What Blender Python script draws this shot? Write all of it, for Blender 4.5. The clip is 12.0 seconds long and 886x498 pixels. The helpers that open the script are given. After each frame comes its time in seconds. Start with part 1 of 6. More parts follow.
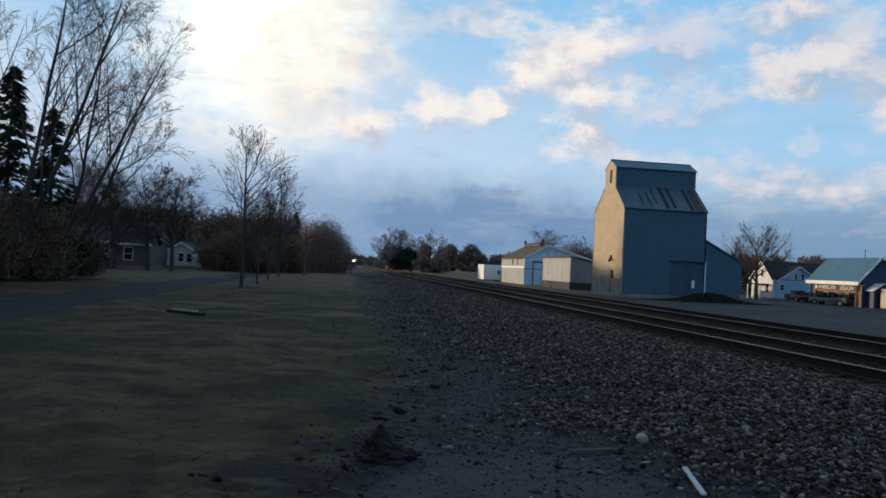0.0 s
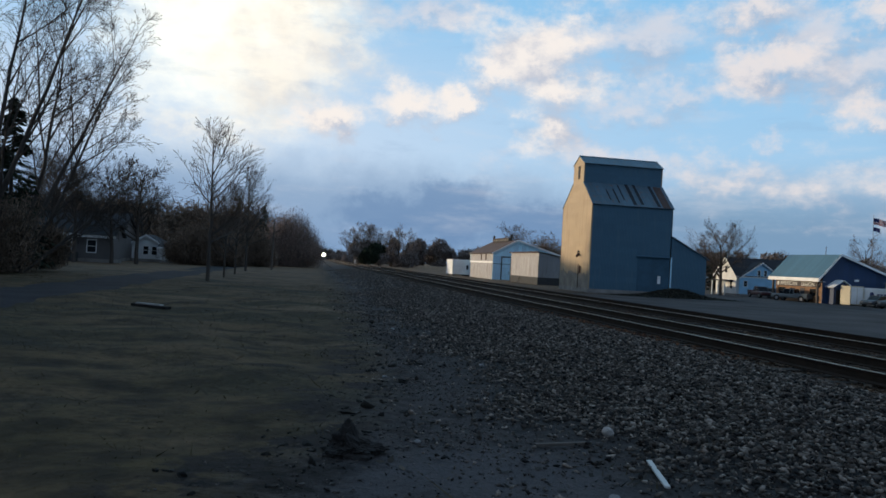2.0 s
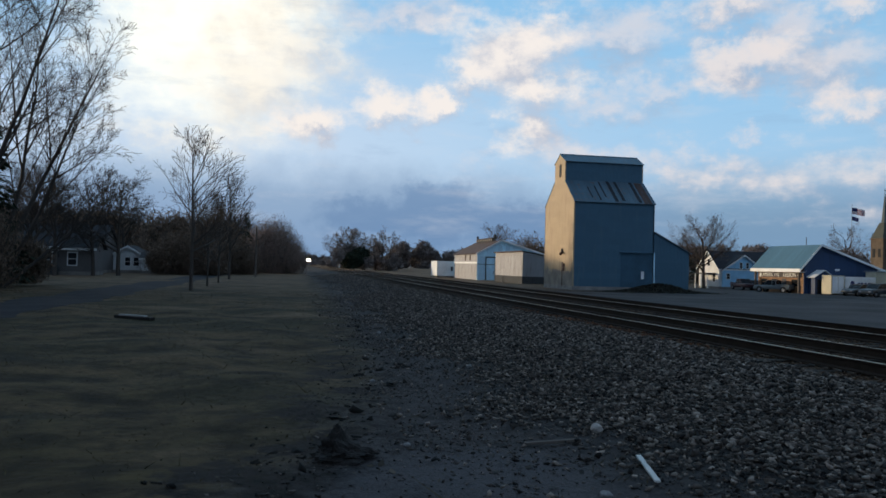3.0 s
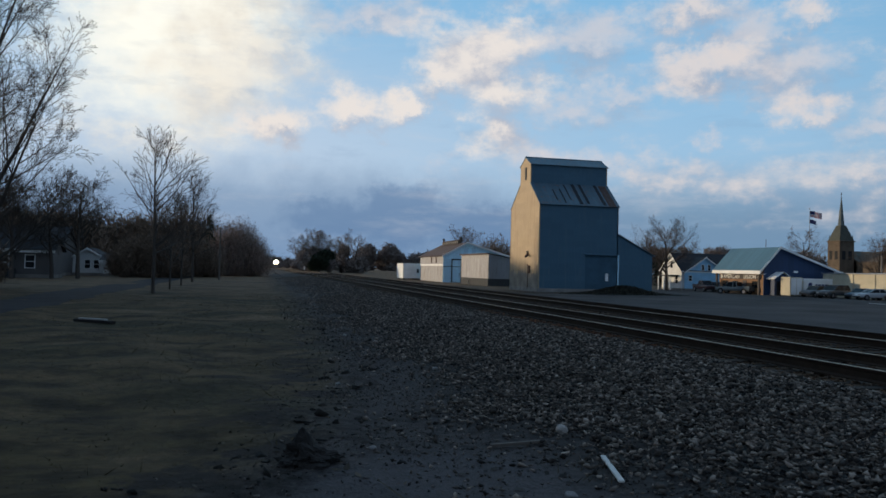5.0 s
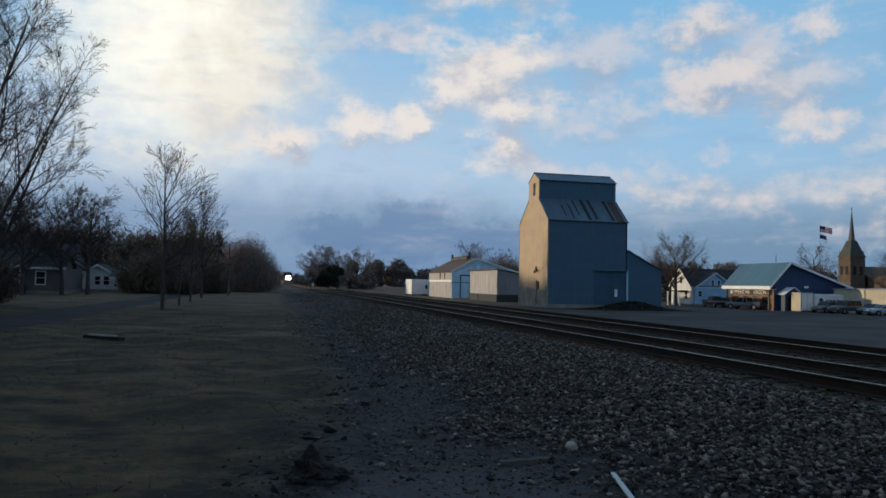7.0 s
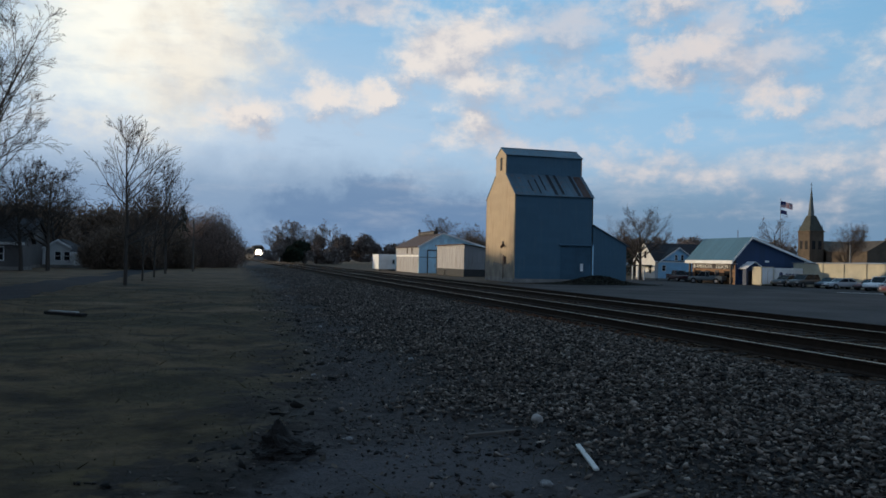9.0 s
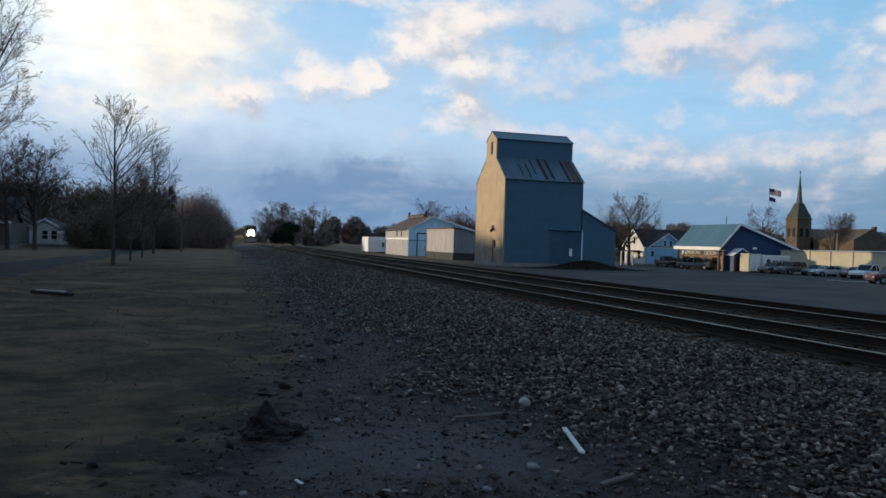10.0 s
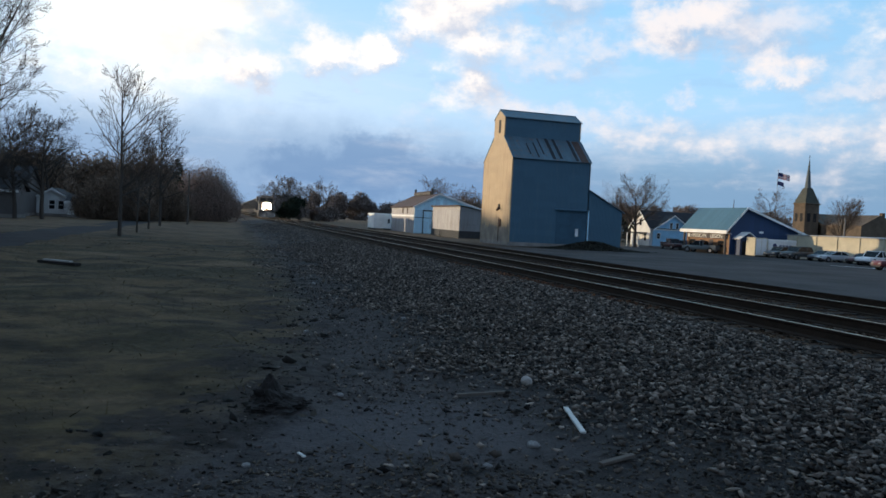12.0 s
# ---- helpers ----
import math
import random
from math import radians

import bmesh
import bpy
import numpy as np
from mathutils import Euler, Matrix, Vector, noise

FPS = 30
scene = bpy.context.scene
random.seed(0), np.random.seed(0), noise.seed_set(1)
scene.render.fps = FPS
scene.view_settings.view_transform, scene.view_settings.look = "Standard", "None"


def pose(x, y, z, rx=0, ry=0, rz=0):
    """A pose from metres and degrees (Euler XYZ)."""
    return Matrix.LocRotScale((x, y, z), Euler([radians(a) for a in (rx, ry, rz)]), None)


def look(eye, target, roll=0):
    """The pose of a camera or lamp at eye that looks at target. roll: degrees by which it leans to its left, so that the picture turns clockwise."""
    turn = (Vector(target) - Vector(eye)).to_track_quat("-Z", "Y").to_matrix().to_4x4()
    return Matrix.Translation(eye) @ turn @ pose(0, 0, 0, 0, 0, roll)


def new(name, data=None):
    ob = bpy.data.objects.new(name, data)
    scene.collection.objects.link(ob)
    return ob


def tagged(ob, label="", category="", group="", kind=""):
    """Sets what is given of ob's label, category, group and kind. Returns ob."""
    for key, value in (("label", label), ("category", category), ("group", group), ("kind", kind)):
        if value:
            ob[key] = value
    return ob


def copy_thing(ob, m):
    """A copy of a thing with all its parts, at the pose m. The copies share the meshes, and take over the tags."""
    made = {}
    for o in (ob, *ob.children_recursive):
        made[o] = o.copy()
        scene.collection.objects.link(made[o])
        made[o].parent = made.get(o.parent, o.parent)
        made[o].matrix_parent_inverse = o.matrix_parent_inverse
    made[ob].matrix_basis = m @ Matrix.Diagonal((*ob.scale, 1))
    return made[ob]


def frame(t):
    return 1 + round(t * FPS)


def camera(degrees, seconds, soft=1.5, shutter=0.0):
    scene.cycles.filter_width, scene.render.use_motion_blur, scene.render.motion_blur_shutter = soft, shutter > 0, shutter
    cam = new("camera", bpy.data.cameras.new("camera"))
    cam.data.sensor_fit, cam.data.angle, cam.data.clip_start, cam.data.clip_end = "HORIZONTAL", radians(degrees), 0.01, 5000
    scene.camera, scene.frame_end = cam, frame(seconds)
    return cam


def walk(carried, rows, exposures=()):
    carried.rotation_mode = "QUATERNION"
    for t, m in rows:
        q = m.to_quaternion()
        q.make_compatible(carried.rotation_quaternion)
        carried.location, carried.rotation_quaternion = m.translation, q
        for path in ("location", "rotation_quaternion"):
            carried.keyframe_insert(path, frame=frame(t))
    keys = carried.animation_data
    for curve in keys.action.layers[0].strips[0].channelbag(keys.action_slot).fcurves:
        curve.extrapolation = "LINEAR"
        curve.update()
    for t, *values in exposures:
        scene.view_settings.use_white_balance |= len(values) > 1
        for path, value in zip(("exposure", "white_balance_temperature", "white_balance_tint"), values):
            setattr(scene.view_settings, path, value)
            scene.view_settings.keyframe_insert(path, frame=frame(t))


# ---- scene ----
# ---- camera and its walk ----
cam = camera(58.6, 12.0, soft=1.6)
EYE = Vector((0.0, 0.0, 1.65))
# seconds, yaw to the left from +y, pitch up, roll
TURNS = [
    (0, -7.42, 1.35, 2.93),
    (0.1, -7.91, 1.90, 2.93),
    (0.2, -8.56, 2.93, 2.93),
    (0.3, -7.80, 2.95, 2.93),
    (0.4, -6.21, 1.01, 2.93),
    (0.5, -5.32, -0.63, 2.93),
    (0.6, -6.73, -1.03, 3.27),
    (0.7, -7.46, -0.72, 3.61),
    (0.8, -8.65, -0.26, 3.95),
    (0.9, -9.07, 0.34, 4.29),
    (1, -10.68, 0.78, 4.63),
    (1.1, -11.53, 0.70, 4.67),
    (1.2, -13.04, -0.18, 4.72),
    (1.3, -14.47, -0.12, 4.76),
    (1.4, -15.44, 0.02, 4.81),
    (1.5, -15.53, -0.37, 4.85),
    (1.6, -14.63, -0.49, 4.53),
    (1.7, -12.82, 0.11, 4.21),
    (1.8, -11.73, 0.54, 3.89),
    (1.9, -10.63, 0.74, 3.57),
    (2, -9.70, 1.08, 3.24),
    (2.1, -10.39, 1.21, 2.55),
    (2.2, -10.65, 0.92, 1.85),
    (2.3, -11.15, 0.34, 1.15),
    (2.4, -11.59, 0.03, 0.45),
    (2.5, -10.99, 0.40, -0.24),
    (2.6, -10.97, 0.37, 0.10),
    (2.7, -11.28, 0.96, 0.45),
    (2.8, -11.03, 1.44, 0.79),
    (2.9, -10.31, 1.19, 1.13),
    (3, -10.86, 1.26, 1.48),
    (3.2, -10.63, 2.23, 1.47),
    (4.8, -12.98, 1.00, 1.43),
    (5, -13.32, 1.49, 1.42),
    (5.2, -12.30, 1.56, 1.51),
    (5.5, -11.79, 1.75, 1.85),
    (5.7, -11.52, 1.79, 2.07),
    (6, -11.59, 1.78, 2.08),
    (6.2, -12.91, 1.90, 2.01),
    (6.5, -13.22, 2.51, 1.31),
    (6.7, -12.67, 2.63, 1.34),
    (8.3, -13.24, 2.08, 1.59),
    (8.5, -14.04, 1.73, 1.62),
    (8.8, -15.05, 1.18, 1.87),
    (9, -15.10, 0.86, 1.24),
    (9.2, -15.07, 0.69, 1.56),
    (9.5, -15.08, 0.15, 1.49),
    (9.7, -15.26, 0.07, 1.61),
    (10, -15.89, -0.33, 1.88),
    (10.2, -15.84, -0.86, 2.08),
    (10.5, -15.70, -1.55, 2.27),
    (10.7, -15.49, -1.32, 2.56),
    (11, -15.69, -1.46, 2.86),
    (11.2, -15.69, -1.38, 3.06),
    (11.5, -15.53, -1.58, 3.29),
    (11.7, -15.27, -1.79, 3.44),
    (12, -15.56, -1.96, 3.04),
]


def aim(yaw, pitch, roll):
    a, b = radians(yaw), radians(pitch)
    d = Vector((-math.sin(a) * math.cos(b), math.cos(a) * math.cos(b), math.sin(b)))
    return look(EYE, EYE + d, roll)


walk(cam, [(t, aim(y, p, r)) for t, y, p, r in TURNS], exposures=[(0.0, 0.06), (3.2, 0.03), (5.0, -0.14), (6.5, -0.13), (8.5, -0.18), (9.5, -0.02), (10.5, 0.20), (12.0, 0.34)])

# ---- world and sun ----
SUN_AZ, SUN_EL = -55.0, 5.2          # degrees from the line of the track, to the right positive
world = bpy.data.worlds.new("world")
scene.world = world
world.use_nodes = True
wn, wl = world.node_tree.nodes, world.node_tree.links
wn.clear()


def wmath(op, a, b=None, c=None):
    n = wn.new("ShaderNodeMath")
    n.operation = op
    for i, v in enumerate((a, b, c)):
        if v is None:
            continue
        if isinstance(v, (int, float)):
            n.inputs[i].default_value = v
        else:
            wl.new(v, n.inputs[i])
    return n.outputs[0]


def wrange(v, a, b, lo=0.0, hi=1.0):
    n = wn.new("ShaderNodeMapRange")
    n.interpolation_type = "SMOOTHSTEP"
    wl.new(v, n.inputs["Value"])
    for k, x in (("From Min", a), ("From Max", b), ("To Min", lo), ("To Max", hi)):
        n.inputs[k].default_value = x
    return n.outputs[0]


def wmix(fac, a, b):
    n = wn.new("ShaderNodeMix")
    n.data_type = "RGBA"
    wl.new(fac, n.inputs[0])
    for i, v in ((6, a), (7, b)):
        if isinstance(v, tuple):
            n.inputs[i].default_value = (*v, 1)
        else:
            wl.new(v, n.inputs[i])
    return n.outputs[2]


def wnoise(vec, scale, detail=5.0, rough=0.55):
    n = wn.new("ShaderNodeTexNoise")
    n.inputs["Scale"].default_value, n.inputs["Detail"].default_value, n.inputs["Roughness"].default_value = scale, detail, rough
    wl.new(vec, n.inputs["Vector"])
    return n


tc = wn.new("ShaderNodeTexCoord")
sep = wn.new("ShaderNodeSeparateXYZ")
wl.new(tc.outputs["Generated"], sep.inputs[0])
warp = wn.new("ShaderNodeSeparateColor")
wl.new(wnoise(tc.outputs["Generated"], 9.0, 6.0, 0.6).outputs["Color"], warp.inputs[0])
DEG = 57.29578
az0 = wmath("MULTIPLY", wmath("ARCTAN2", sep.outputs[0], sep.outputs[1]), DEG)
el0 = wmath("MULTIPLY", wmath("ARCSINE", sep.outputs[2]), DEG)
tatter = wn.new("ShaderNodeSeparateColor")
wl.new(wnoise(tc.outputs["Generated"], 34.0, 6.0, 0.65).outputs["Color"], tatter.inputs[0])
az = wmath("ADD", az0, wmath("ADD", wmath("MULTIPLY_ADD", warp.outputs[0], 5.0, -2.5), wmath("MULTIPLY_ADD", tatter.outputs[0], 4.0, -2.0)))
el = wmath("ADD", el0, wmath("ADD", wmath("MULTIPLY_ADD", warp.outputs[1], 3.6, -1.8), wmath("MULTIPLY_ADD", tatter.outputs[1], 2.8, -1.4)))

sky = wn.new("ShaderNodeTexSky")
sky.sky_type, sky.sun_disc = "NISHITA", False
sky.sun_elevation, sky.sun_rotation = radians(SUN_EL), radians(SUN_AZ)
sky.air_density, sky.dust_density, sky.ozone_density = 1.0, 0.6, 3.0
gain = wn.new("ShaderNodeVectorMath")
gain.operation = "SCALE"
gain.inputs[3].default_value = 0.10
wl.new(sky.outputs[0], gain.inputs[0])


def puffs(shift):
    """Noise that billows the clouds, shifted a little for the shading."""
    m = wn.new("ShaderNodeMapping")
    m.inputs["Scale"].default_value = (1.0, 1.0, 1.7)
    m.inputs["Location"].default_value = shift
    wl.new(tc.outputs["Generated"], m.inputs[0])
    a = wnoise(m.outputs[0], 13.0, 3.0, 0.5).outputs["Fac"]
    b = wnoise(m.outputs[0], 30.0, 7.0, 0.62).outputs["Fac"]
    return wmath("ADD", wmath("MULTIPLY_ADD", a, 2.2, -1.1), wmath("MULTIPLY_ADD", b, 1.5, -0.75))


def density(blobs, a0, e0, puff):
    """How thick the clouds stand: blobs of azimuth, height, half widths and weight, billowed."""
    got = None
    for a, e, sa, se, w in blobs:
        u = wmath("DIVIDE", wmath("SUBTRACT", a0, a), sa)
        v = wmath("DIVIDE", wmath("SUBTRACT", e0, e), se)
        d = wmath("SQRT", wmath("ADD", wmath("MULTIPLY", u, u), wmath("MULTIPLY", v, v)))
        m = wmath("MULTIPLY", wmath("SUBTRACT", 1.0, d), w)
        got = m if got is None else wmath("SMOOTH_MAX", got, m, 0.25)
    return wmath("ADD", got, puff)


PUFF, PUFF_SUN = puffs((0.0, 0.0, 0.0)), puffs((0.016, 0.0, -0.030))
AZ_SUN, EL_SUN = wmath("ADD", az, -0.8), wmath("ADD", el, 1.1)


def clouds(base, blobs, lit, dark, cover=0.92, edge=(-0.62, 0.72)):
    """Broken clouds: bright towards the sun, greyer on the far side, torn at the edges."""
    here = density(blobs, az, el, PUFF)
    sunward = density(blobs, AZ_SUN, EL_SUN, PUFF_SUN)
    tone = wmix(wrange(wmath("SUBTRACT", here, sunward), -0.75, 0.55), dark, lit)
    return wmix(wmath("MULTIPLY", wrange(here, *edge), cover), base, tone)


broken = wrange(wnoise(tc.outputs["Generated"], 5.0, 7.0, 0.6).outputs["Fac"], 0.42, 0.66)
# clear sky, then thin veil, the far bank, the glow round the hidden sun, and broken cumulus with grey undersides
clear = wmix(wrange(el0, -2.0, 30.0), (0.42, 0.62, 0.82), (0.19, 0.50, 0.82))
dome = wmix(wrange(az0, 100.0, 30.0), gain.outputs[0], clear)
dome = wmix(wrange(az0, -75.0, -40.0, 1.0, 0.0), dome, gain.outputs[0])
dome = wmix(wmath("MULTIPLY", wrange(sep.outputs[1], 0.35, -0.15), 0.8), dome, (0.18, 0.32, 0.52))
veil = wmath("MULTIPLY", wrange(az0, 32.0, -4.0), wrange(el0, 22.0, 7.0))
dome = wmix(wmath("MULTIPLY", veil, 0.75), dome, (0.60, 0.71, 0.86))
roof = wmath("MULTIPLY", broken, wrange(el0, 18.0, 34.0))
dome = wmix(wmath("MULTIPLY", roof, 0.6), dome, (0.46, 0.50, 0.60))
# the glow: a bright ragged cloud before the sun, cream at its flank
ga = wmath("DIVIDE", wmath("ADD", az, 5.6), 9.6)
ge = wmath("DIVIDE", wmath("SUBTRACT", el, 17.5), 10.0)
gd = wmath("SUBTRACT", wmath("SQRT", wmath("ADD", wmath("MULTIPLY", ga, ga), wmath("MULTIPLY", ge, ge))), wmath("MULTIPLY", PUFF, 0.30))
glow = wrange(gd, 1.35, 0.30)
curl = wnoise(tc.outputs["Generated"], 19.0, 5.0, 0.55).outputs["Fac"]
cream = wmix(wrange(wmath("ADD", wmath("MULTIPLY_ADD", az0, 0.05, 0.25), wmath("MULTIPLY_ADD", curl, 1.6, -0.8)), -0.25, 0.55), (1.14, 1.12, 1.00), (0.90, 0.84, 0.74))
dome = wmix(glow, dome, cream)
ha = wmath("DIVIDE", wmath("ADD", az0, 44.0), 24.0)
he = wmath("DIVIDE", wmath("SUBTRACT", el0, 9.0), 16.0)
haze = wrange(wmath("SQRT", wmath("ADD", wmath("MULTIPLY", ha, ha), wmath("MULTIPLY", he, he))), 1.1, 0.4)
dome = wmix(wmath("MULTIPLY", haze, 0.85), dome, (0.95, 0.97, 0.98))
dome = clouds(dome, ((0.4, 15.3, 3.2, 1.3, 0.8), (-2.0, 12.4, 3.6, 1.5, 0.6), (-7.5, 8.4, 3.2, 0.8, 0.5)), (0.96, 0.90, 0.80), (0.60, 0.59, 0.61), 0.6)
# the low bank, soft to the left, with one dark dome of cloud over the far fields
bank_top = wmath("ADD", wrange(az0, 12.0, 34.0, 6.9, 5.4), wmath("ADD", wmath("MULTIPLY_ADD", warp.outputs[2], 4.0, -2.0), wmath("MULTIPLY_ADD", tatter.outputs[2], 1.2, -0.6)))
bank = wrange(wmath("SUBTRACT", el0, bank_top), 1.6, -2.6)
dome = wmix(wmath("MULTIPLY", bank, 0.88), dome, wmix(wrange(el0, -1.0, 7.5), (0.16, 0.28, 0.48), (0.28, 0.40, 0.57)))
dark_dome = density(((10.4, 3.6, 4.2, 3.2, 1.0), (5.5, 3.2, 5.0, 1.9, 0.8), (17.0, 3.0, 6.0, 2.3, 0.9)), az, el, wmath("MULTIPLY", PUFF, 0.25))
dome = wmix(wmath("MULTIPLY", wrange(dark_dome, -0.08, 0.45), 0.62), dome, (0.125, 0.23, 0.415))
low = wmath("MULTIPLY", wrange(az0, 19.0, 30.0), wrange(el0, 9.0, 3.5))
dome = wmix(wmath("MULTIPLY", low, 0.75), dome, (0.175, 0.30, 0.45))
flat = wn.new("ShaderNodeMapping")
flat.inputs["Scale"].default_value = (1.0, 1.0, 4.5)
wl.new(tc.outputs["Generated"], flat.inputs[0])
wisp = wnoise(flat.outputs[0], 7.0, 8.0, 0.62).outputs["Fac"]
wispy = wmath("MULTIPLY", wrange(wisp, 0.50, 0.72), wrange(el0, 0.0, 4.0))
dome = wmix(wmath("MULTIPLY", wispy, 0.25), dome, (0.66, 0.68, 0.74))
dome = wmix(wmath("MULTIPLY", wrange(wisp, 0.48, 0.30), 0.2), dome, (0.24, 0.36, 0.54))
# thin grey scraps first, then the lit cumulus
dome = clouds(dome, ((23.0, 16.2, 4.6, 1.6, 0.8), (25.4, 12.7, 2.2, 1.0, 0.7), (22.0, 11.3, 2.2, 1.0, 0.6), (36.0, 14.0, 3.4, 1.7, 0.7), (34.8, 16.6, 1.8, 0.9, 0.6),
                     (42.9, 9.8, 3.2, 0.9, 0.8), (32.1, 9.5, 0.9, 0.6, 0.6), (8.0, 17.8, 2.6, 0.9, 0.5), (24.0, 7.6, 5.0, 0.9, 0.5), (48.0, 11.0, 5.0, 1.6, 0.7)),
              (0.74, 0.70, 0.72), (0.40, 0.46, 0.58), 0.7)
dome = clouds(dome, ((31.5, 14.4, 3.6, 1.8, 1.0), (37.5, 11.1, 1.7, 1.0, 0.8), (30.4, 18.2, 3.2, 1.3, 0.8), (38.0, 17.3, 1.7, 0.9, 0.8), (27.8, 6.8, 2.4, 0.7, 0.2), (40.8, 6.9, 4.2, 0.9, 0.25)),
              (0.82, 0.75, 0.73), (0.40, 0.46, 0.58), 0.88)
dome = clouds(dome, ((1.7, 9.9, 2.5, 1.35, 1.1), (6.9, 11.2, 2.3, 1.15, 0.85), (10.4, 11.9, 1.6, 0.9, 0.9), (15.6, 15.3, 4.2, 2.7, 1.1), (12.4, 14.0, 2.0, 1.5, 0.8), (17.1, 10.4, 2.0, 1.9, 0.8),
                     (17.6, 12.8, 2.8, 2.0, 0.9), (51.0, 14.5, 6.0, 2.6, 0.9), (60.0, 9.0, 8.0, 2.2, 0.8), (14.0, 22.5, 8.0, 2.2, 0.8), (42.0, 22.0, 6.0, 2.0, 0.8)),
              (0.94, 0.86, 0.80), (0.50, 0.53, 0.62), 0.92)
bg = wn.new("ShaderNodeBackground")
bg.inputs["Strength"].default_value = 1.0
wl.new(dome, bg.inputs["Color"])
wout = wn.new("ShaderNodeOutputWorld")
wl.new(bg.outputs[0], wout.inputs["Surface"])

sun = new("sun", bpy.data.lights.new("sun", "SUN"))
sun.data.energy, sun.data.angle, sun.data.color = 3.0, radians(0.6), (1.0, 0.79, 0.53)
sa, se = radians(SUN_AZ), radians(SUN_EL)
sun.matrix_world = look((0, 0, 60), (-math.sin(sa) * math.cos(se) * 10, -math.cos(sa) * math.cos(se) * 10, 60 - math.sin(se) * 10))

# ---- materials ----


def nodes_of(name):
    m = bpy.data.materials.new(name)
    m.use_nodes = True
    t = m.node_tree
    return m, t.nodes, t.links, t.nodes["Principled BSDF"]


def ramp(n, l, value, stops):
    r = n.new("ShaderNodeValToRGB")
    while len(r.color_ramp.elements) < len(stops):
        r.color_ramp.elements.new(0.5)
    for e, (p, c) in zip(r.color_ramp.elements, stops):
        e.position, e.color = p, (*c, 1)
    l.new(value, r.inputs[0])
    return r.outputs[0]


def tint(c, k):
    return tuple(min(1.0, v * k) for v in c)


def surface(name, base, rough=0.8, metal=0.0, scale=3.0, vary=0.25, fine=40.0, bump=0.15, dirt=None, random=False, stretch=(1, 1, 1), spec=0.4):
    """A worn surface: broad stains and fine grain in colour, roughness and relief."""
    m, n, l, p = nodes_of(name)
    co = n.new("ShaderNodeTexCoord")
    mp = n.new("ShaderNodeMapping")
    mp.inputs["Scale"].default_value = stretch
    l.new(co.outputs["Object"], mp.inputs[0])
    a, b = n.new("ShaderNodeTexNoise"), n.new("ShaderNodeTexNoise")
    for t, s, d in ((a, scale, 5.0), (b, fine, 3.0)):
        t.inputs["Scale"].default_value, t.inputs["Detail"].default_value = s, d
        l.new(mp.outputs[0], t.inputs["Vector"])
    col = ramp(n, l, a.outputs["Fac"], [(0.3, tint(base, 1 - vary)), (0.5, base), (0.72, dirt or tint(base, 1 + vary))])
    mx = n.new("ShaderNodeMix")
    mx.data_type, mx.blend_type = "RGBA", "MULTIPLY"
    mx.inputs[0].default_value = 1.0
    l.new(col, mx.inputs[6])
    l.new(ramp(n, l, b.outputs["Fac"], [(0.25, (1 - vary,) * 3), (0.75, (1 + vary * 0.6,) * 3)]), mx.inputs[7])
    out = mx.outputs[2]
    if random:
        oi = n.new("ShaderNodeObjectInfo")
        hs = n.new("ShaderNodeMix")
        hs.data_type, hs.blend_type = "RGBA", "MULTIPLY"
        hs.inputs[0].default_value = 1.0
        l.new(out, hs.inputs[6])
        l.new(ramp(n, l, oi.outputs["Random"], [(0.0, (0.7, 0.68, 0.66)), (1.0, (1.2, 1.2, 1.2))]), hs.inputs[7])
        out = hs.outputs[2]
    l.new(out, p.inputs["Base Color"])
    p.inputs["Metallic"].default_value = metal
    p.inputs["Specular IOR Level"].default_value = spec
    rr = n.new("ShaderNodeMapRange")
    l.new(a.outputs["Fac"], rr.inputs[0])
    rr.inputs[3].default_value, rr.inputs[4].default_value = max(0.05, rough - 0.12), min(1.0, rough + 0.12)
    l.new(rr.outputs[0], p.inputs["Roughness"])
    if bump:
        bp = n.new("ShaderNodeBump")
        bp.inputs["Strength"].default_value, bp.inputs["Distance"].default_value = bump, 0.02
        l.new(b.outputs["Fac"], bp.inputs["Height"])
        l.new(bp.outputs[0], p.inputs["Normal"])
    return m


